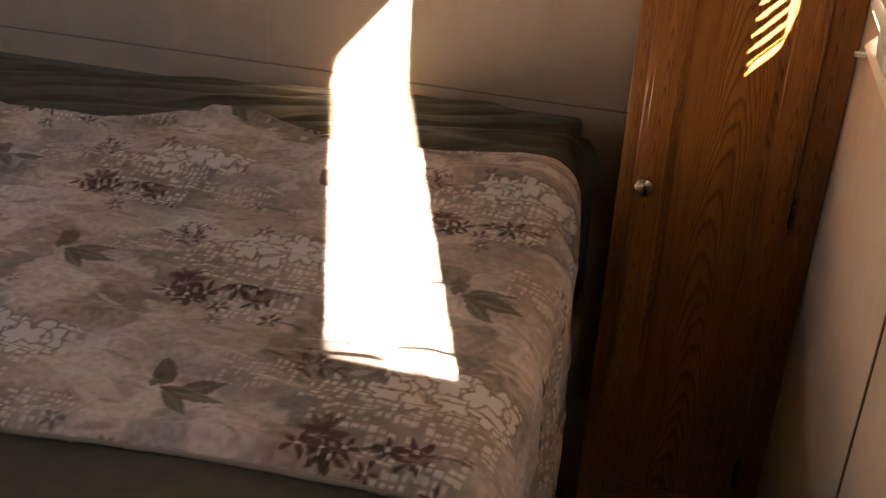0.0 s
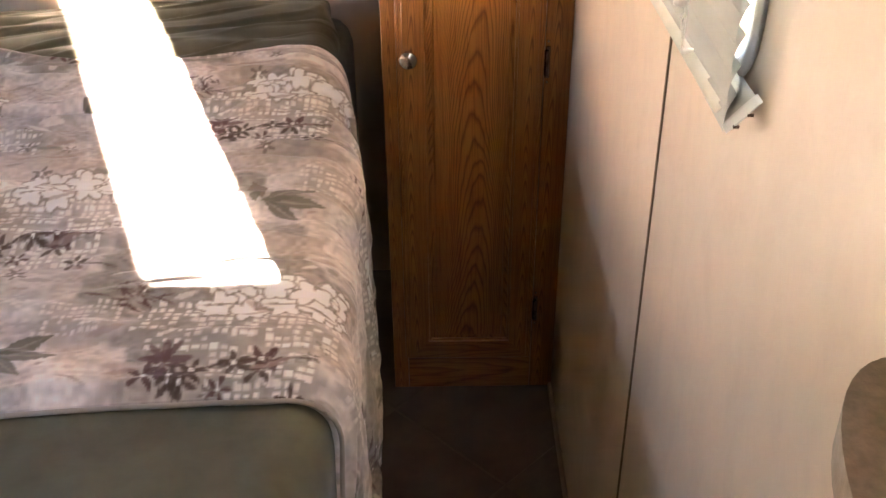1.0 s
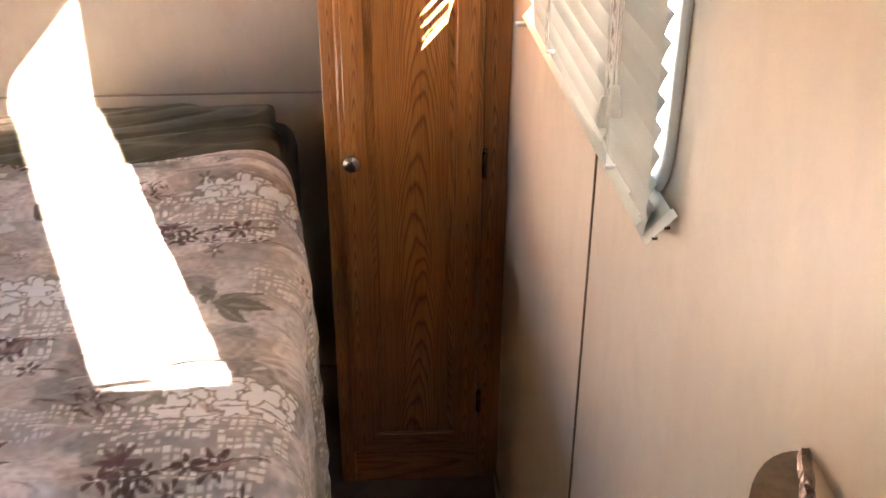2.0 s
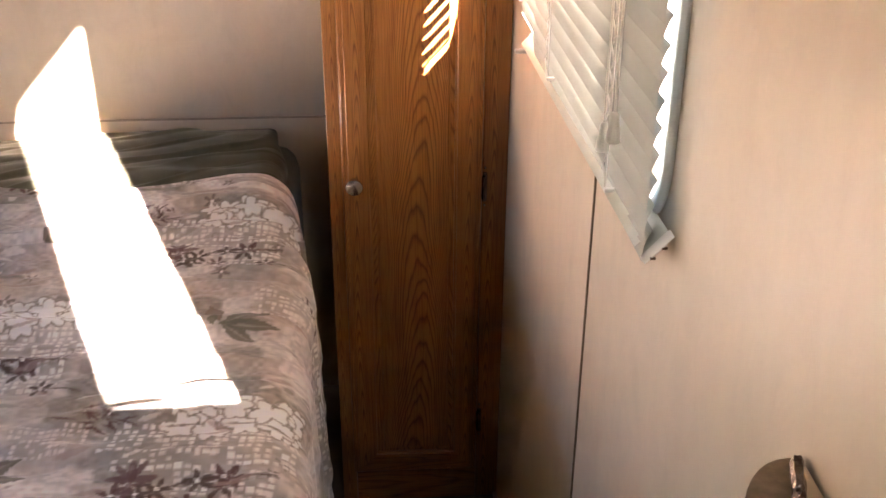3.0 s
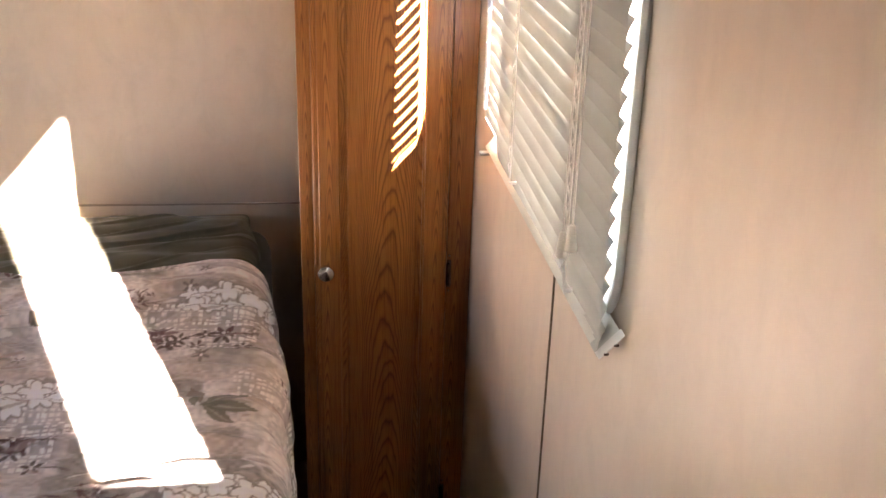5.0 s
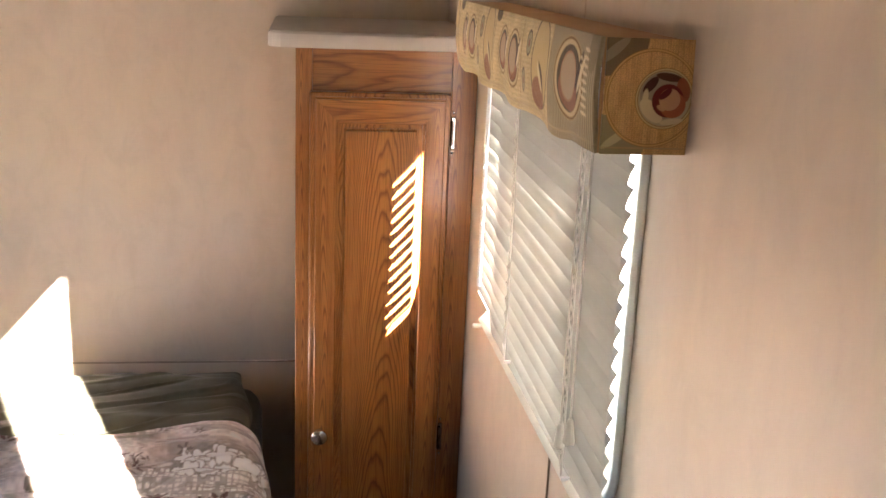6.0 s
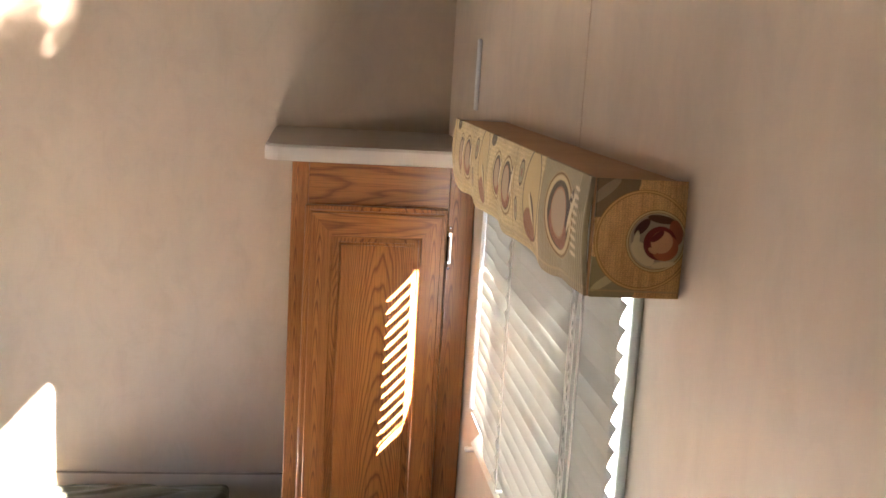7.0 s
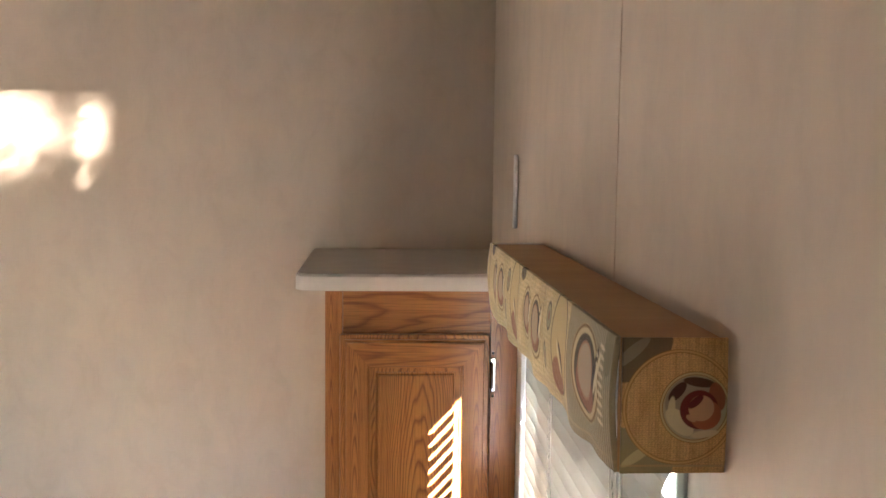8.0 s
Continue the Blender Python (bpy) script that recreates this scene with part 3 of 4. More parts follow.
    sub("knob", lathe([(0.0085, 0.0), (0.0085, 0.002), (0.006, 0.004), (0.0055, 0.011), (0.010, 0.0145), (0.0148, 0.019), (0.0155, 0.0225), (0.0135, 0.0255), (0.007, 0.0272), (0.001, 0.0275)], km, 24), NICKEL, "brushed nickel knob", True)
    # hinges; the lower two darker, their dark reflections put into the metal's colour
    for z, metal in ((1.322, NICKEL), (0.72, DIM_METAL), (0.20, DIM_METAL)):
        leaf = inv(thing, part("hinge", box((-0.0460, CY - 0.0040, z - 0.029), (-0.0375, CY + 0.0002, z + 0.029), 0.0015), metal, thing, "shiny metal hinge with a dark pin"))
        (link("pin", tube([(-0.0445, CY - 0.0055, z - 0.022), (-0.0445, CY - 0.0055, z + 0.022)], 0.0034, 10), BRONZE, leaf))
        for dz in (-0.033, 0.033):
            (link("screw", lathe([(0.0026, 0), (0.0022, 0.0012), (0.0005, 0.0016)], pose(-0.0415, CY, z + dz * 1.12, 90), 10), NICKEL, leaf))
    return thing


build_cabinet()


# ---------- valance ----------
class Canvas:
    """An array of colours in which shapes are drawn in metres."""

    def __init__(self, u0, v0, u1, v1, res, ground):
        self.u, self.v = np.arange(u0, u1 + res / 2, res), np.arange(v0, v1 + res / 2, res)
        self.c = np.empty((len(self.v), len(self.u), 3))
        self.c[:] = ground
        self.res = res

    def area(self, u, v, r):
        i0, i1 = np.searchsorted(self.u, (u - r, u + r))
        j0, j1 = np.searchsorted(self.v, (v - r, v + r))
        return slice(j0, j1), slice(i0, i1)

    def blend(self, where, mask, color, alpha=1.0):
        m = (np.clip(mask, 0, 1) * alpha)[..., None]
        self.c[where] = self.c[where] * (1 - m) + np.array(color) * m

    def ellipse(self, u, v, a, b, turn, color, alpha=1.0, hollow=0.0, soft=0.8, point=1.0):
        r = max(a, b) * 1.15 + 2 * self.res
        w = self.area(u, v, r)
        if min(self.c[w].shape[:2]) == 0:
            return
        du, dv = np.meshgrid(self.u[w[1]] - u, self.v[w[0]] - v)
        ct, st = math.cos(radians(turn)), math.sin(radians(turn))
        p, q = (du * ct + dv * st) / a, (-du * st + dv * ct) / b
        if point != 1.0:
            q = q / np.clip(1 - np.abs(p) ** point, 0.02, 1)
        d = np.sqrt(p * p + q * q)
        k = min(a, b) / (self.res * soft)
        m = np.clip((1 - d) * k + 0.5, 0, 1)
        if hollow:
            m = m * np.clip((d - (1 - hollow)) * k + 0.5, 0, 1)
        self.blend(w, m, color, alpha)

    def cell(self, u, v, a, b, color, alpha=1.0):
        w = self.area(u, v, max(a, b) + 2 * self.res)
        if min(self.c[w].shape[:2]) == 0:
            return
        du, dv = np.meshgrid(np.abs(self.u[w[1]] - u), np.abs(self.v[w[0]] - v))
        self.blend(w, np.clip((a - du) / self.res + 0.5, 0, 1) * np.clip((b - dv) / self.res + 0.5, 0, 1), color, alpha)

    def line(self, a, b, width, color, alpha=1.0):
        mid = ((a[0] + b[0]) / 2, (a[1] + b[1]) / 2)
        length = math.hypot(b[0] - a[0], b[1] - a[1])
        self.ellipse(*mid, length / 2 + 1e-4, width / 2, math.degrees(math.atan2(b[1] - a[1], b[0] - a[0])), color, alpha, 0.0, 0.9)


def swirl(cv, u, v, r):
    """A round tapestry motif: corded rings, dark crescents and a pale heart."""
    rust, sage, cream, dark = (0.25, 0.115, 0.08), (0.235, 0.22, 0.165), (0.45, 0.40, 0.25), (0.075, 0.045, 0.035)
    cord = (0.50, 0.36, 0.18)
    cv.ellipse(u, v, r, r, 0, (0.25, 0.15, 0.07), 0.7, 0.07)
    cv.ellipse(u, v, r * 0.985, r * 0.985, 0, cord, 1.0, 0.035)
    ou, ov, q = u + 0.26 * r, v + 0.0 * r, 0.62 * r
    cv.ellipse(ou, ov, q, q, 0, (0.24, 0.14, 0.06))
    cv.ellipse(ou, ov, q * 0.98, q * 0.98, 0, cream, 1.0, 0.06)
    cv.ellipse(ou, ov, q * 0.90, q * 0.90, 0, (0.36, 0.34, 0.25))
    cv.ellipse(ou - q * 0.04, ov + q * 0.10, q * 0.80, q * 0.76, 0, (0.27, 0.24, 0.20))
    # dark and pale crescents round the heart
    cv.ellipse(ou - q * 0.50, ov + q * 0.44, q * 0.34, q * 0.15, 48, dark, 0.9)
    cv.ellipse(ou + q * 0.12, ov + q * 0.70, q * 0.46, q * 0.13, -8, dark, 0.85)
    cv.ellipse(ou + q * 0.62, ov + q * 0.30, q * 0.22, q * 0.40, 14, rust, 0.95)
    cv.ellipse(ou - q * 0.42, ov - q * 0.40, q * 0.50, q * 0.26, -44, (0.50, 0.47, 0.33), 0.95)
    cv.ellipse(ou - q * 0.66, ov - q * 0.02, q * 0.10, q * 0.34, -6, (0.50, 0.47, 0.33), 0.9)
    cv.ellipse(ou + q * 0.30, ov - q * 0.74, q * 0.40, q * 0.10, 8, (0.48, 0.45, 0.31), 0.9)
    cv.ellipse(ou + q * 0.12, ov - q * 0.06, q * 0.54, q * 0.54, 0, (0.15, 0.06, 0.045))
    cv.ellipse(ou + q * 0.30, ov - q * 0.20, q * 0.44, q * 0.42, 0, (0.30, 0.13, 0.09))
    cv.ellipse(ou + q * 0.18, ov - q * 0.02, q * 0.36, q * 0.36, 0, (0.42, 0.27, 0.19))
    cv.ellipse(ou + q * 0.02, ov + q * 0.16, q * 0.26, q * 0.11, 40, (0.13, 0.05, 0.04))
    cv.ellipse(ou - q * 0.10, ov - q * 0.30, q * 0.16, q * 0.08, -30, (0.42, 0.27, 0.19), 0.9)


def tapestry_ground(cv, rng, c1, c2):
    f = soft_noise(cv.c.shape[:2], (6, 30), rng)[..., None]
    cv.c[:] = np.array(c1) * (1 - f) + np.array(c2) * f
    weft = (np.sin(cv.u * 2 * math.pi / 0.0022) * 0.5 + 0.5)[None, :, None] * (np.sin(cv.v * 2 * math.pi / 0.0016) * 0.5 + 0.5)[:, None, None]
    cv.c *= 0.72 + 0.26 * weft + 0.36 * rng.random(cv.c.shape[:2])[..., None]


def build_valance():
    thing = empty("valance", (-0.037, -1.08, 1.50), "fabric-covered box valance with a swirl tapestry print", "valance")
    yn, yf, xd, zb, zt = -1.478, -0.680, -0.0720, 1.488, 1.5805
    rng = np.random.default_rng(11)
    # front face, its lower edge waved
    cv = Canvas(yn, zb - 0.012, yf, zt, 0.00125, (0.3, 0.25, 0.17))
    tapestry_ground(cv, rng, (0.43, 0.375, 0.245), (0.53, 0.465, 0.31))
    sage, dark, rust, cream = (0.27, 0.27, 0.21), (0.11, 0.095, 0.085), (0.27, 0.155, 0.125), (0.47, 0.42, 0.29)
    rib = np.broadcast_to(0.5 + 0.5 * np.sin(np.arange(128) * 2 * math.pi / 4)[None], (len(cv.v), 128))
    cv.blend((slice(None), slice(0, 128)), np.ones((len(cv.v), 128)), (0.37, 0.34, 0.26), 0.9)
    cv.blend((slice(None), slice(0, 128)), rib, (0.19, 0.165, 0.125), 0.75)

    def teardrop(u, v, r, fat, turn):
        cv.ellipse(u, v, r * 1.32 * fat, r * 1.22, turn, cream)
        cv.ellipse(u, v, r * 1.30 * fat, r * 1.20, turn, (0.20, 0.14, 0.08), 0.95, 0.07)
        cv.ellipse(u, v, r * 1.02 * fat, r * 0.98, turn, dark, 0.95)
        cv.ellipse(u, v - r * 0.35, r * 0.86 * fat, r * 0.58, turn, rust, 0.95)
        cv.ellipse(u + r * 0.06, v + r * 0.06, r * 0.70 * fat, r * 0.74, turn, (0.37, 0.31, 0.245))
        cv.ellipse(u + r * 0.06, v + r * 0.06, r * 0.70 * fat, r * 0.74, turn, (0.34, 0.20, 0.15), 0.9, 0.08)
        cv.ellipse(u - r * 0.82 * fat, v + r * 0.32, r * 0.13, r * 0.62, 22, dark, 0.95)
        cv.ellipse(u - r * 1.02 * fat, v + r * 0.22, r * 0.12, r * 0.60, 22, (0.60, 0.57, 0.45), 0.95)
        for e in range(5):
            cv.ellipse(u - r * (0.92 + 0.05 * e) * fat, v + r * (0.7 - 0.24 * e), r * 0.10, r * 0.05, 30, (0.60, 0.57, 0.45), 0.9)

    def arch(u, w):
        cv.ellipse(u, zb + 0.05, w, 0.050, 0, dark, 0.9, 0.08)
        cv.ellipse(u, zb + 0.05, w * 0.93, 0.047, 0, (0.45, 0.38, 0.235))
        cv.ellipse(u + w * 0.2, zb + 0.016, w * 0.62, 0.017, 12, rust, 0.9)
        cv.ellipse(u - w * 0.1, zb + 0.036, w * 0.55, 0.006, 55, dark, 0.9, 0, 0.8, 2.0)
        cv.ellipse(u + w * 0.05, zb + 0.034, w * 0.5, 0.004, 55, (0.55, 0.52, 0.36), 0.9)

    def small_ring(u, v, r):
        cv.ellipse(u, v, r, r * 1.15, 0, dark, 0.9, 0.22)
        cv.ellipse(u, v, r * 0.72, r * 0.85, 0, sage, 0.9)
        cv.ellipse(u, v, r * 0.35, r * 0.4, 0, rust, 0.9)

    u = yn + 0.084
    teardrop(u, zb + 0.047, 0.032, 1.3, 12)
    cv.ellipse(u - 0.070, zt - 0.012, 0.012, 0.022, 0, (0.24, 0.22, 0.16), 0.9)
    for e in range(9):
        cv.ellipse(u - 0.052 - 0.0008 * e, zb + 0.078 - 0.0072 * e, 0.008, 0.0018, 8, (0.58, 0.54, 0.42), 0.9)
    u += 0.076
    while u < yf:
        cv.line((u, zb - 0.01), (u, zt), 0.002, (0.17, 0.11, 0.065), 0.9)
        arch(u + 0.042, 0.036)
        small_ring(u + 0.098, zb + 0.066, 0.013)
        small_ring(u + 0.118, zb + 0.024, 0.012)
        cv.line((u + 0.14, zb - 0.01), (u + 0.137, zt), 0.002, (0.17, 0.11, 0.065), 0.9)
        teardrop(u + 0.177, zb + 0.044, 0.028, 0.85, -8)
        teardrop(u + 0.243, zb + 0.046, 0.026, 0.80, 15)
        cv.ellipse(u + 0.285, zt - 0.004, 0.016, 0.010, 0, dark, 0.9)
        u += 0.30
    cv.c[:] = np.clip((0.37 + (cv.c - 0.33) * 1.45) * (1.04, 0.97, 0.87), 0.03, 0.8)
    cv.line((yn, zb - 0.004), (yf, zb - 0.004), 0.003, (0.50, 0.38, 0.21), 0.8)
    zz = cv.v[:, None]
    h, w = cv.c.shape[:2]
    pts = np.zeros((h, w, 3))
    yy = cv.u[None]
    wave = 0.003 * np.sin((yy - yn) / 0.20 * 2 * math.pi + 0.6) - 0.004 - 0.012 * smooth(-0.76, yf, yy) * -1
    t = (zz - cv.v[0]) / (cv.v[-1] - cv.v[0])
    zlow = np.where(yy < yn + 0.05, zb, zb + wave * smooth(yn + 0.03, yn + 0.12, yy))
    pts[..., 2] = zlow + t * (zt - zlow)
    pts[..., 1] = yy
    puff = 0.004 * np.sin(np.pi * np.clip(t, 0, 1)) + 0.0018 * np.sin(yy * 60) * (1 - t)
    pts[..., 0] = xd - puff
    ob = grid_mesh("front", pts, TAPESTRY, cv.c, 0.004)
    ob.parent = thing
    inv(thing, ob)
    # near end
    ce = Canvas(xd, zb, 0.0, zt, 0.0005, (0.4, 0.28, 0.14))
    tapestry_ground(ce, rng, (0.42, 0.29, 0.15), (0.54, 0.385, 0.21))
    gold = ce.c.copy()
    ce.ellipse(xd, zt, 0.034, 0.030, 0, (0.15, 0.13, 0.10), 0.9)
    ce.ellipse(xd + 0.006, zt - 0.010, 0.016, 0.004, 40, (0.26, 0.24, 0.19), 0.9)
    ce.ellipse(xd, zb + 0.006, 0.036, 0.026, 0, (0.25, 0.25, 0.175), 0.9)
    ce.ellipse(xd + 0.012, zb + 0.013, 0.014, 0.0035, 35, (0.44, 0.43, 0.28), 0.9)
    uu, vv = np.meshgrid(ce.u, ce.v)
    disc = np.clip((0.0395 - np.hypot(uu + 0.0325, vv - zb - 0.0455)) / ce.res, 0, 1)[..., None]
    ce.c[:] = ce.c * (1 - disc) + gold * disc
    swirl(ce, -0.0325, zb + 0.0455, 0.0395)
    ce.c[:] = np.clip((0.36 + (ce.c - 0.30) * 1.35) * (1.06, 0.96, 0.82), 0.03, 0.8)
    ce.line((xd, zb + 0.0055), (0.0, zb + 0.0050), 0.0014, (0.48, 0.34, 0.17))
    h, w = ce.c.shape[:2]
    pts = np.zeros((h, w, 3))
    pts[..., 0] = ce.u[None]
    pts[..., 2] = ce.v[:, None]
    pts[..., 1] = yn - 0.002 * np.sin(np.pi * (ce.v[:, None] - zb) / (zt - zb))
    ob = grid_mesh("near_end", pts, TAPESTRY, ce.c, -0.004)
    ob.parent = thing
    inv(thing, ob)
    inv(thing, part("piping", tube([(xd + 0.0002, yn - 0.0005, zb), (xd - 0.0012, yn - 0.0014, 0.5 * (zb + zt)), (xd + 0.0002, yn - 0.0005, zt)], 0.0012), PLY, thing, "stitched cream piping"))
    # raised cords on the near end and along the lower edge
    for cu, cw, r in ((-0.0325, zb + 0.0455, 0.0385), (-0.0325, zb + 0.0455, 0.0405), (-0.0222, zb + 0.0455, 0.0245)):
        run = [(cu + r * math.cos(radians(q)), zz_) for q in range(0, 361, 6) for zz_ in (cw + r * math.sin(radians(q)),)]
        run = [(u_, yn - 0.0009 - 0.002 * math.sin(math.pi * (v_ - zb) / (zt - zb)), v_) for u_, v_ in run if u_ < -0.001 and u_ > xd]
        start = next((i for i in range(len(run) - 1) if abs(run[i][2] - run[i + 1][2]) > 0.012), None)
        run = run if start is None else run[start + 1:] + run[:start + 1]
        inv(thing, part("cord_ring", tube(run, 0.00065, 5), GOLD, thing, "raised gold cord"))
    inv(thing, part("cord_edge", tube([(xd - 0.0008, yn - 0.0006, zb + 0.0062), (-0.002, yn - 0.0012, zb + 0.0055)], 0.0007, 5), GOLD, thing, "raised gold cord"))
    # hidden block added in the corner to stop light leaking through the gap
    inv(thing, part("leak_block", box((xd + 0.0016, yn + 0.0014, zb + 0.003), (xd + 0.012, yn + 0.014, zt - 0.0095)), PLY, thing))
    inv(thing, part("far_end", box((xd + 0.002, yf - 0.010, zb + 0.004), (-0.0005, yf, zt - 0.0005), 0.001), LAMINATE, thing))
    inv(thing, part("top_board", box((xd + 0.0015, yn + 0.004, zt - 0.008), (-0.0005, yf - 0.0105, zt - 0.0015), 0.001), PLY, thing, "bare brown plywood top board"))
    thing.rotation_euler.x = radians(-1.4)
    return thing


build_valance()


# ---------- bed ----------
BED_FOOT, BED_LEFT = -1.92, -1.97


def bed_side(y):
    """Where the mattress side stands at y."""
    return -0.346 - 0.017 * smooth(-1.2, -0.75, y) - 0.057 * smooth(-0.75, -0.36, y)


def sheet(s, y, lift, r, ztop):
    """Points over the mattress: s runs across the top and on down the side."""
    xs = bed_side(y) + lift
    bend = xs - r
    over = np.clip(s - bend, 0, None)
    arc = r * math.pi / 2
    a = np.clip(over, 0, arc) / r
    down = np.clip(over - arc, 0, None)
    x = np.where(over > 0, bend + r * np.sin(a), s)
    z = np.where(over > 0, ztop - r * (1 - np.cos(a)) - down, ztop)
    nx, nz = np.where(over > 0, np.sin(a), 0), np.where(over > 0, np.cos(a), 1)
    return x, z, nx, nz


def build_mattress():
    body = tagged(link("mattress", box((BED_LEFT + 0.02, BED_FOOT + 0.02, 0.28), (-0.40, -0.015, 0.66), 0.05, 3), GREEN, None, "", True),
                  "thick mattress under a dark green bedspread", "mattress")
    base = tagged(link("bed_base", box((BED_LEFT + 0.03, BED_FOOT + 0.03, 0.0), (-0.42, -0.012, 0.2795), 0.005), GROOVE), "dark boxed bed base standing on the floor", "bed base")
    return body, base


def quilt_back(s):
    """Where the quilt ends towards the head of the bed."""
    return -0.345 - 0.055 * smooth(-0.48, -0.72, s) + 0.055 * np.exp(-((s + 1.03) / 0.09) ** 2) - 0.07 * smooth(-1.08, -1.3, s) + 0.005 * np.sin(s * 23)


def build_bedspread():
    s, y = np.meshgrid(np.linspace(BED_LEFT, 0.12, 560), np.concatenate([np.linspace(BED_FOOT, -0.56, 70), np.linspace(-0.555, -0.012, 170)]))
    rng = np.random.default_rng(5)
    n1 = soft_noise(s.shape, (9, 8), rng) - 0.5
    n2 = soft_noise(s.shape, (26, 9), rng) - 0.5
    head = smooth(-0.46, -0.30, y)
    x, z, nx, nz = sheet(s, y, 0.0, 0.06 - 0.015 * head, 0.690 + 0.017 * head)
    # long oblique creases near the head, deepest in the middle of each run
    way = y - 0.34 * s + 0.06 * n1
    flat = (1 - 0.7 * smooth(-0.56, -0.43, s)) * smooth(-0.01, 0.06, y - quilt_back(s))
    run = 0.45 + 0.9 * soft_noise(s.shape, (5, 7), rng)
    crease = np.abs(np.sin(way * math.pi / 0.088)) ** 0.5 - 0.62
    thin = np.exp(-(np.sin((y - 0.40 * s + 0.08 * n1) * math.pi / 0.061) / 0.22) ** 2) * soft_noise(s.shape, (9, 11), rng)
    d = 0.006 * n1 + 0.005 * n2 * (1 - head) + flat * (0.013 * run * crease + 0.010 * thin + 0.008 * n2)
    z = z + d * nz - 0.028 * smooth(-0.13, -0.012, y) * nz
    z = z - 0.07 * smooth(-0.7, -1.7, s) * smooth(-0.28, -0.02, y)
    x = x + d * nx - 0.03 * smooth(-0.20, -0.02, y) * nx
    ob = grid_mesh("bedspread", np.stack([x, y, z], -1), GREEN, None, 0.008)
    return tagged(ob, "dark olive green bedspread with soft creases", "bedspread")


def draw_print():
    """The quilt's printed cloth: repeats along two slanting ways."""
    cv = Canvas(-1.98, -1.32, 0.20, -0.22, 0.0016, (0.5, 0.45, 0.4))
    rng = np.random.default_rng(21)
    h, w = cv.c.shape[:2]
    a = soft_noise((h, w), (13, 24), rng)
    b = soft_noise((h, w), (26, 22), rng)
    c = soft_noise((h, w), (60, 70), rng)
    fine = soft_noise((h, w), (220, 330), rng)
    cv.c[:] = (0.50, 0.445, 0.395)
    full = (slice(None), slice(None))
    cv.blend(full, smooth(0.55, 0.68, a + 0.25 * (c - 0.5)), (0.235, 0.21, 0.17), 0.85)
    cv.blend(full, smooth(0.60, 0.70, b + 0.3 * (c - 0.5)), (0.41, 0.335, 0.275), 0.75)
    cv.blend(full, smooth(0.62, 0.75, 1 - a + 0.2 * (c - 0.5)), (0.62, 0.55, 0.50), 0.8)
    cv.blend(full, smooth(0.66, 0.78, 1 - b), (0.30, 0.26, 0.235), 0.6)
    cv.c *= 0.80 + 0.38 * fine[..., None]
    A, B = np.array((0.266, 0.320)), np.array((-0.295, 0.254))
    green, brown, plum, pale, grey = (0.15, 0.14, 0.105), (0.12, 0.09, 0.074), (0.14, 0.085, 0.076), (0.70, 0.645, 0.575), (0.29, 0.265, 0.225)

    def flower(u, v, r, color, turn=0.0, alpha=0.9):
        for k in range(5):
            q = turn + 72 * k
            cv.ellipse(u + 0.62 * r * math.cos(radians(q)), v + 0.62 * r * math.sin(radians(q)), r * 0.46, r * 0.19, q, color, alpha)
        cv.ellipse(u, v, r * 0.16, r * 0.16, 0, pale, alpha)

    for i in range(-5, 9):
        for j in range(-5, 9):
            o = np.array((-0.724, -1.185)) + i * A + j * B
            if not (-2.2 < o[0] < 0.35 and -1.7 < o[1] < 0.1):
                continue
            jr = np.random.default_rng(7)
            # tinted blocks behind
            for du, dv, a_, b_, col in ((0.08, 0.03, 0.035, 0.03, (0.40, 0.30, 0.22)), (0.20, 0.16, 0.05, 0.045, (0.46, 0.36, 0.28)), (0.02, 0.13, 0.07, 0.035, (0.33, 0.30, 0.25)), (0.26, -0.01, 0.06, 0.03, (0.38, 0.335, 0.29))):
                cv.ellipse(o[0] + du, o[1] + dv, a_, b_, 0, col, 0.42, 0.0, 6.0)
            # nets of small pale cells
            for du, dv, wide, high, pitch, col in ((0.225, 0.035, 0.075, 0.045, 0.0105, pale), (0.08, 0.055, 0.045, 0.03, 0.009, (0.60, 0.54, 0.48)), (0.005, 0.205, 0.06, 0.04, 0.0105, pale), (0.15, 0.235, 0.05, 0.032, 0.009, (0.62, 0.57, 0.50)), (0.335, 0.03, 0.05, 0.03, 0.010, pale)):
                cv.ellipse(o[0] + du, o[1] + dv, wide * 1.1, high * 1.15, 0, grey, 0.55, 0.0, 8.0)
                for gu in range(int(-wide / pitch), int(wide / pitch) + 1):
                    for gv in range(int(-high / pitch), int(high / pitch) + 1):
                        if jr.random() < 0.80 - 0.35 * abs(gu * pitch / wide) ** 2:
                            cv.cell(o[0] + du + gu * pitch + jr.uniform(-.001, .001), o[1] + dv + gv * pitch + 0.0015 * math.sin(gu), pitch * jr.uniform(0.24, 0.42), pitch * jr.uniform(0.24, 0.42), col, jr.uniform(0.5, 0.95))
            # lily: a bud and three pointed petals
            u, v = o
            cv.ellipse(u - 0.020, v + 0.026, 0.030, 0.014, 112, (0.19, 0.15, 0.115), 0.95, 0, 0.8, 2.0)
            cv.ellipse(u - 0.022, v + 0.010, 0.018, 0.008, 100, green, 0.9, 0, 0.8, 2.0)
            for q, L, wd in ((24, 0.040, 0.012), (-6, 0.046, 0.010), (-40, 0.036, 0.010)):
                cu, cw = u - 0.006 + L * 0.85 * math.cos(radians(q)), v - 0.004 + L * 0.85 * math.sin(radians(q))
                cv.ellipse(cu, cw, L, wd, q, green, 0.88, 0, 0.8, 2.0)
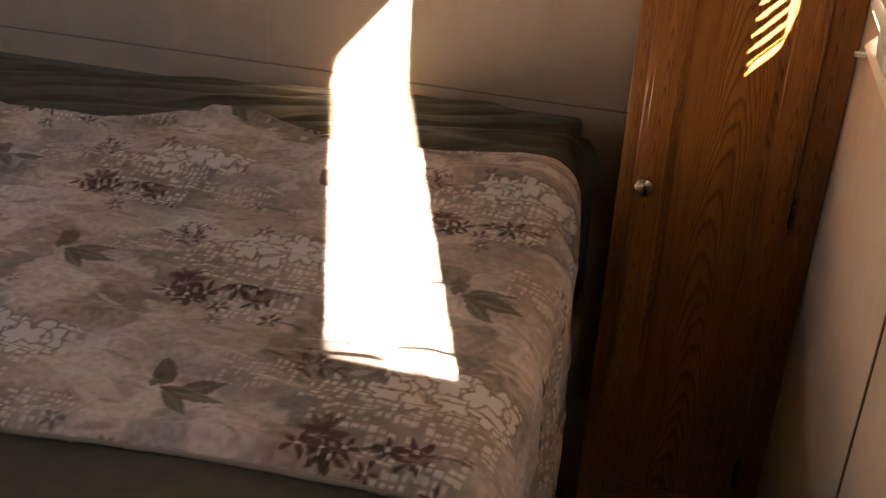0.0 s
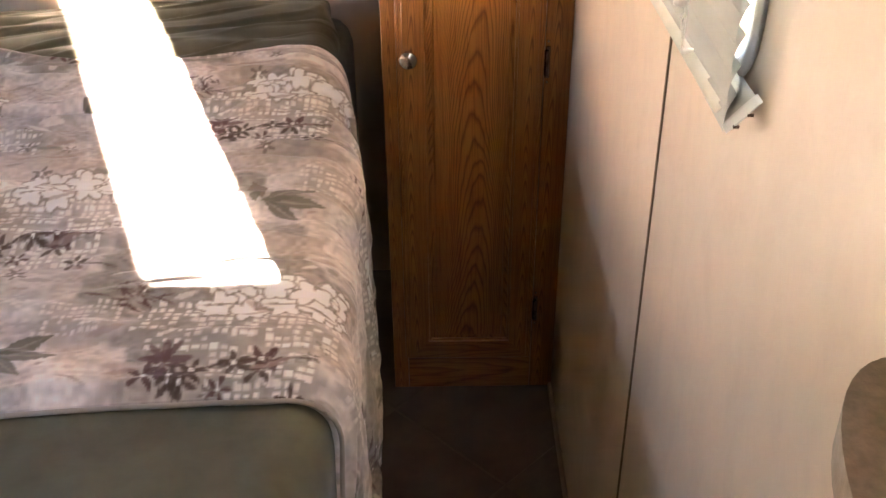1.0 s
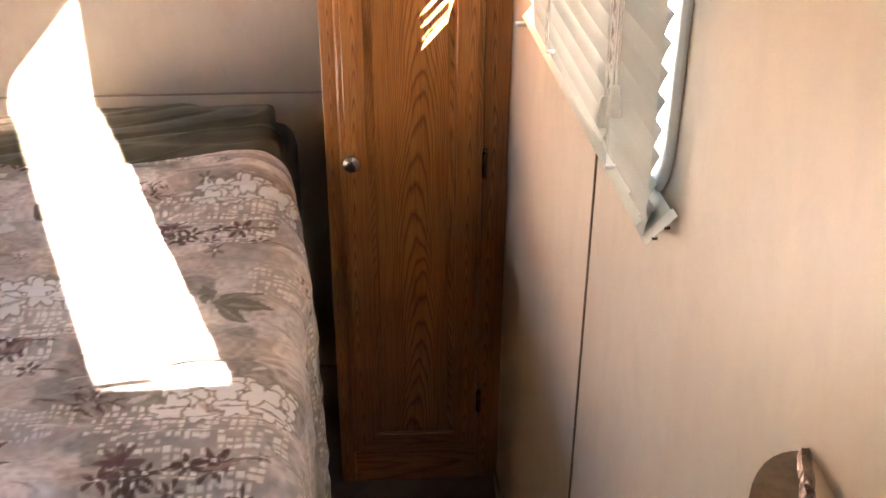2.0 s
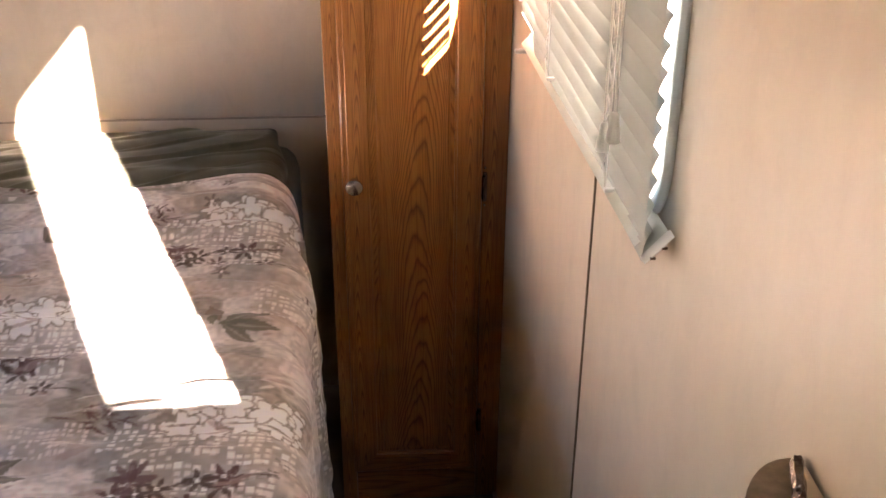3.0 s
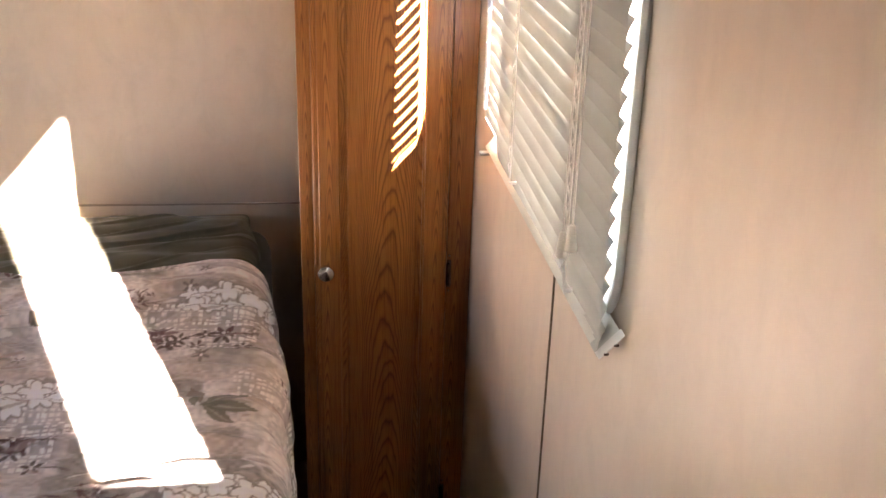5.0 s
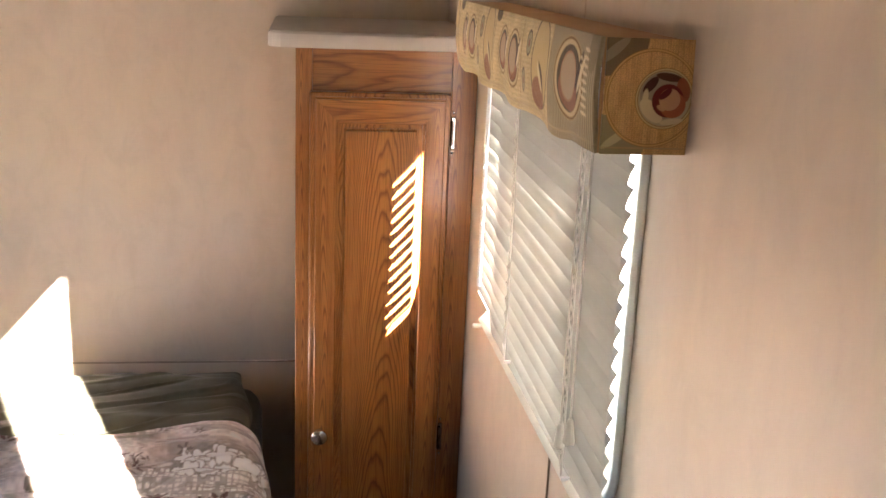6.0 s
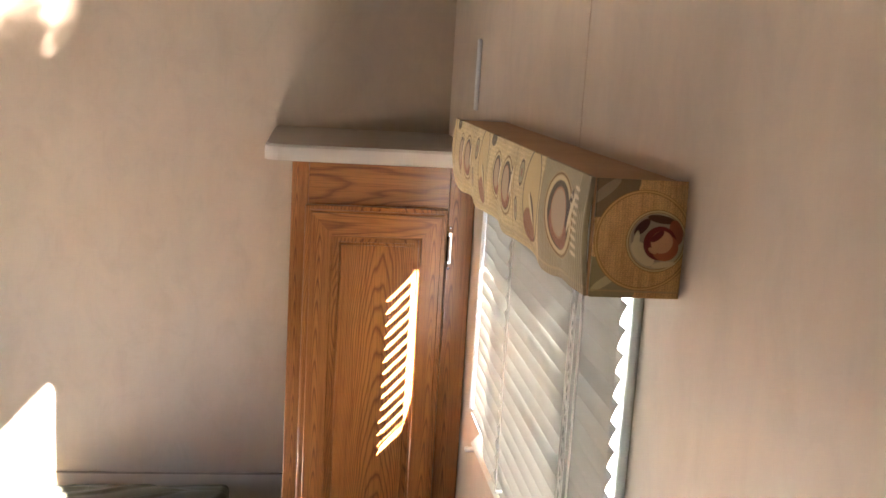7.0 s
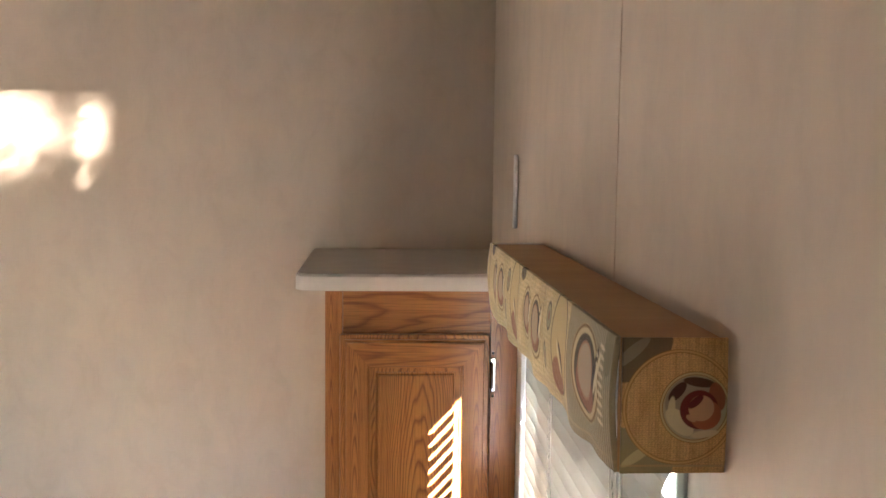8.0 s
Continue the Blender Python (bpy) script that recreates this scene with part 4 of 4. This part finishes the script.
                cv.line((cu - L * .6 * math.cos(radians(q)), cw - L * .6 * math.sin(radians(q))), (cu + L * .7 * math.cos(radians(q)), cw + L * .7 * math.sin(radians(q))), 0.003, (0.27, 0.25, 0.19), 0.8)
            for q in (150, 172, 200):
                cv.ellipse(u - 0.045, v - 0.012 + 0.0006 * (q - 170), 0.028, 0.007, q, (0.36, 0.32, 0.27), 0.6, 0, 0.8, 2.0)
            # spray of dark five-petalled flowers
            c0 = o + np.array((0.268, -0.042))
            for k in range(13):
                fu, fv = c0[0] + jr.uniform(-0.10, 0.10), c0[1] + jr.uniform(-0.036, 0.036)
                flower(fu, fv, jr.uniform(0.014, 0.023), brown if k % 3 else plum, jr.uniform(0, 72))
                if k % 2:
                    cv.line((fu, fv), (fu + jr.uniform(-.05, .05), fv + jr.uniform(-.02, .02)), 0.0032, brown, 0.9)
            # plum twig with small leaves
            c1 = o + np.array((0.136, 0.102))
            for k in range(26):
                q = jr.uniform(0, 360)
                L = jr.uniform(0.008, 0.032)
                b1 = (c1[0] + jr.uniform(-0.03, 0.03), c1[1] + jr.uniform(-0.026, 0.026))
                cv.line(b1, (b1[0] + L * math.cos(radians(q)), b1[1] + L * math.sin(radians(q))), 0.0036, plum, 0.85)
            c2 = o + np.array((0.195, -0.025))
            for q in (90, 60, 130, 10, 175, 265):
                cv.ellipse(c2[0] + 0.016 * math.cos(radians(q)), c2[1] + 0.016 * math.sin(radians(q)), 0.015, 0.0045, q, (0.16, 0.10, 0.095), 0.85)
            # pale blossoms outlined in grey
            c3 = o + np.array((0.30, 0.098))
            for k in range(20):
                pu, pv = c3[0] + jr.uniform(-0.085, 0.085), c3[1] + jr.uniform(-0.032, 0.032)
                ring_ = [(pu + 0.013 * math.cos(radians(q)), pv + 0.011 * math.sin(radians(q)), q) for q in (jr.uniform(0, 60) + 72 * m for m in range(5))]
                for gu, gv, q in ring_:
                    cv.ellipse(gu, gv, 0.0165, 0.0105, q, (0.25, 0.225, 0.185), 0.8)
                for gu, gv, q in ring_:
                    cv.ellipse(gu, gv, 0.0135, 0.0075, q, pale, 0.95)
                if k % 2:
                    cv.line((pu - 0.02, pv), (pu + 0.022, pv + jr.uniform(-.014, .014)), 0.0036, (0.22, 0.20, 0.165), 0.9)
            # loose strokes of olive and pale paint
            for k in range(60):
                q, L = jr.uniform(-35, 35), jr.uniform(0.006, 0.026)
                b1 = (o[0] + jr.uniform(-0.1, 0.47), o[1] + jr.uniform(-0.1, 0.47))
                cv.ellipse(*b1, L, jr.uniform(0.002, 0.005), q, ((0.25, 0.22, 0.18), (0.62, 0.57, 0.5), (0.33, 0.24, 0.2))[k % 3], 0.6)
            # small olive stars
            for k in range(14):
                fu, fv = o[0] + jr.uniform(-0.05, 0.26), o[1] + jr.uniform(0.09, 0.27)
                flower(fu, fv, jr.uniform(0.009, 0.016), (0.17, 0.14, 0.115), jr.uniform(0, 72), 0.75)
    cv.c[:] = 0.475 + (cv.c - 0.37) * 1.5
    grey_of = cv.c.mean(-1, keepdims=True)
    cv.c[:] = np.clip(grey_of + (cv.c - grey_of) * 0.72, 0.04, 0.82)
    return cv


def build_quilt():
    cv = draw_print()
    step = 0.0022
    s1 = np.arange(-1.965, 0.17, step)
    y1 = np.arange(-1.262, -0.29, step)
    s, y0 = np.meshgrid(s1, y1)
    # back edge wanders
    back = quilt_back(s)
    t = (y0 - y1[0]) / (y1[-1] - y1[0])
    front = -1.256 + 0.11 * np.clip(s + 0.47, None, 0) + 0.004 * np.sin(s * 17) - 0.05 * smooth(-0.36, -0.1, s)
    y = front + t * (back - front)
    rng = np.random.default_rng(9)
    n1 = soft_noise(s.shape, (10, 9), rng) - 0.5
    n2 = soft_noise(s.shape, (30, 24), rng) - 0.5
    n3 = soft_noise(s.shape, (90, 70), rng) - 0.5
    n4 = soft_noise(s.shape, (46, 11), rng) - 0.5
    x, z, nx, nz = sheet(s, y, 0.014, 0.065, 0.706)
    drop = np.clip(s + 0.30, 0, None)
    puff = np.abs(np.sin((y + 0.10 * s + 0.06 * n1) * math.pi / 0.096)) ** 0.6
    lift = 0.005 * puff + 0.012 * n1 + 0.008 * n2 + 0.004 * n3 + 0.005 * n4
    # loose wrinkles running across, closest together towards the head
    wr = 0.5 + 0.5 * np.cos((y - 0.10 * s + 0.10 * n1 + 0.02 * n2) * 2 * math.pi / 0.058)
    lift = lift + 0.0065 * wr ** 3 * smooth(-0.95, -0.60, y) * smooth(0.0, 0.05, back - y) * (0.3 + 1.4 * soft_noise(s.shape, (12, 14), rng) ** 1.5)
    wr2 = 0.5 + 0.5 * np.cos((y + 0.22 * s + 0.14 * n1) * 2 * math.pi / 0.14)
    lift = lift + 0.008 * wr2 ** 6 * soft_noise(s.shape, (7, 9), rng)
    edge = smooth(0.0, 0.03, t) * smooth(1.0, 0.985, t)
    lift = np.maximum(lift, -0.002 + 0.2 * lift) * (0.4 + 0.6 * edge) - 0.008 * (1 - edge) + 0.012 * smooth(-0.60, -0.42, y)
    # loose folds in the hanging side
    hang = smooth(0.0, 0.25, drop)
    lift = lift + hang * 0.012 * np.sin(y * 2 * math.pi / 0.17 + 3 * n1)
    x, z = x + lift * nx, z + lift * nz
    i = np.clip(np.searchsorted(cv.u, s), 0, len(cv.u) - 1)
    j = np.clip(np.searchsorted(cv.v, y), 0, len(cv.v) - 1)
    ob = grid_mesh("quilt", np.stack([x, y, z], -1), PRINT, cv.c[j, i], 0.010)
    hem = [Vector((x[0, k], y[0, k] - 0.001, z[0, k] - 0.004)) for k in range(0, s.shape[1], 5)]
    part("binding", tube(hem, 0.003, 6), HEM, ob, "narrow beige bound edge", True)
    return tagged(ob, "floral printed quilt in beige, olive and plum, spread over the bed", "quilt")


build_mattress()
build_bedspread()
build_quilt()


# ---------- small things on the wall ----------
def build_ledge():
    """A narrow ledge with a round end below the second window."""
    thing = empty("wall_ledge", (-0.03, -1.9, 1.10), "narrow grey speckled ledge with a rounded end on the wall", "ledge")
    d, yn = 0.060, -1.700
    arc = [(-0.006 - (d - 0.006) * math.cos(radians(90 * i / 12)), yn - 0.125 + 0.125 * math.sin(radians(90 * i / 12))) for i in range(13)]
    rim = [(-0.0005, -2.05), (-d, -2.05)] + arc + [(-0.0005, yn)]
    inv(thing, part("rim", prism(rim, 2, 1.098, 1.1215), GREY, thing))
    inner = [(-0.0005, -2.045), (-0.036, -2.045), (-0.030, -1.80), (-0.0185, -1.752), (-0.004, -1.712), (-0.0005, -1.712)]
    inv(thing, part("top_pad", prism(inner, 2, 1.1220, 1.125), WALL, thing, "beige top pad"))
    rng = np.random.default_rng(3)
    foil = bmesh.new()
    rows = []
    for k in range(13):
        t = k / 12
        cx, cy = -0.0195 + 0.0145 * t, -1.756 + 0.047 * t
        rows.append([foil.verts.new((cx + 0.0022 * (m - 2) + rng.uniform(-.0005, .0005), cy + rng.uniform(-.001, .001), 1.1255 + (0.004 if m in (1, 2, 3) else 0) + rng.uniform(0, .0015))) for m in range(5)])
    for k in range(12):
        for m in range(4):
            foil.faces.new((rows[k][m], rows[k][m + 1], rows[k + 1][m + 1], rows[k + 1][m]))
    inv(thing, part("clip", foil, BRONZE, thing, "crumpled dark shiny metal clip"))
    thing.location.z -= 0.012
    return thing


build_ledge()
# white strip stands in for a narrow bright bar on the wall
bright_bar = link("wall_strip", box((-0.006, -0.393, 1.565), (-0.0005, -0.372, 1.690), 0.002), WHITE)
tagged(bright_bar, "slim white strip standing in for a bright bar on the wall", "wall strip")


# ---------- floor tiles ----------
def build_tiles():
    """Square vinyl tiles laid slantwise, with paler joints between."""
    size, gap = 0.30, 0.006
    m45 = Matrix.Rotation(radians(45), 4, "Z")
    for i in range(-9, 10):
        for j in range(-9, 10):
            c = m45 @ Vector((i * size, j * size, 0)) + Vector((-0.11, -0.50, 0))
            if not (-0.35 < c.x < 0.0 + 0.05 and -2.4 < c.y < -0.2):
                continue
            pts = [m45 @ Vector((a * (size - gap) / 2, b * (size - gap) / 2, 0)) + c for a, b in ((-1, -1), (1, -1), (1, 1), (-1, 1))]
            if max(p.x for p in pts) < -0.9:
                continue
            bm = bmesh.new()
            vs = [bm.verts.new((p.x, p.y, -0.002)) for p in pts] + [bm.verts.new((p.x, p.y, 0.0)) for p in pts]
            bm.faces.new(vs[4:])
            for k in range(4):
                bm.faces.new((vs[k], vs[(k + 1) % 4], vs[4 + (k + 1) % 4], vs[4 + k]))
            bmesh.ops.bisect_plane(bm, geom=bm.verts[:] + bm.edges[:] + bm.faces[:], plane_co=(0.0, 0, 0), plane_no=(1, 0, 0), clear_outer=True)
            bmesh.ops.recalc_face_normals(bm, faces=bm.faces[:])
            part("tile", bm, TILE, floor_ob)


build_tiles()
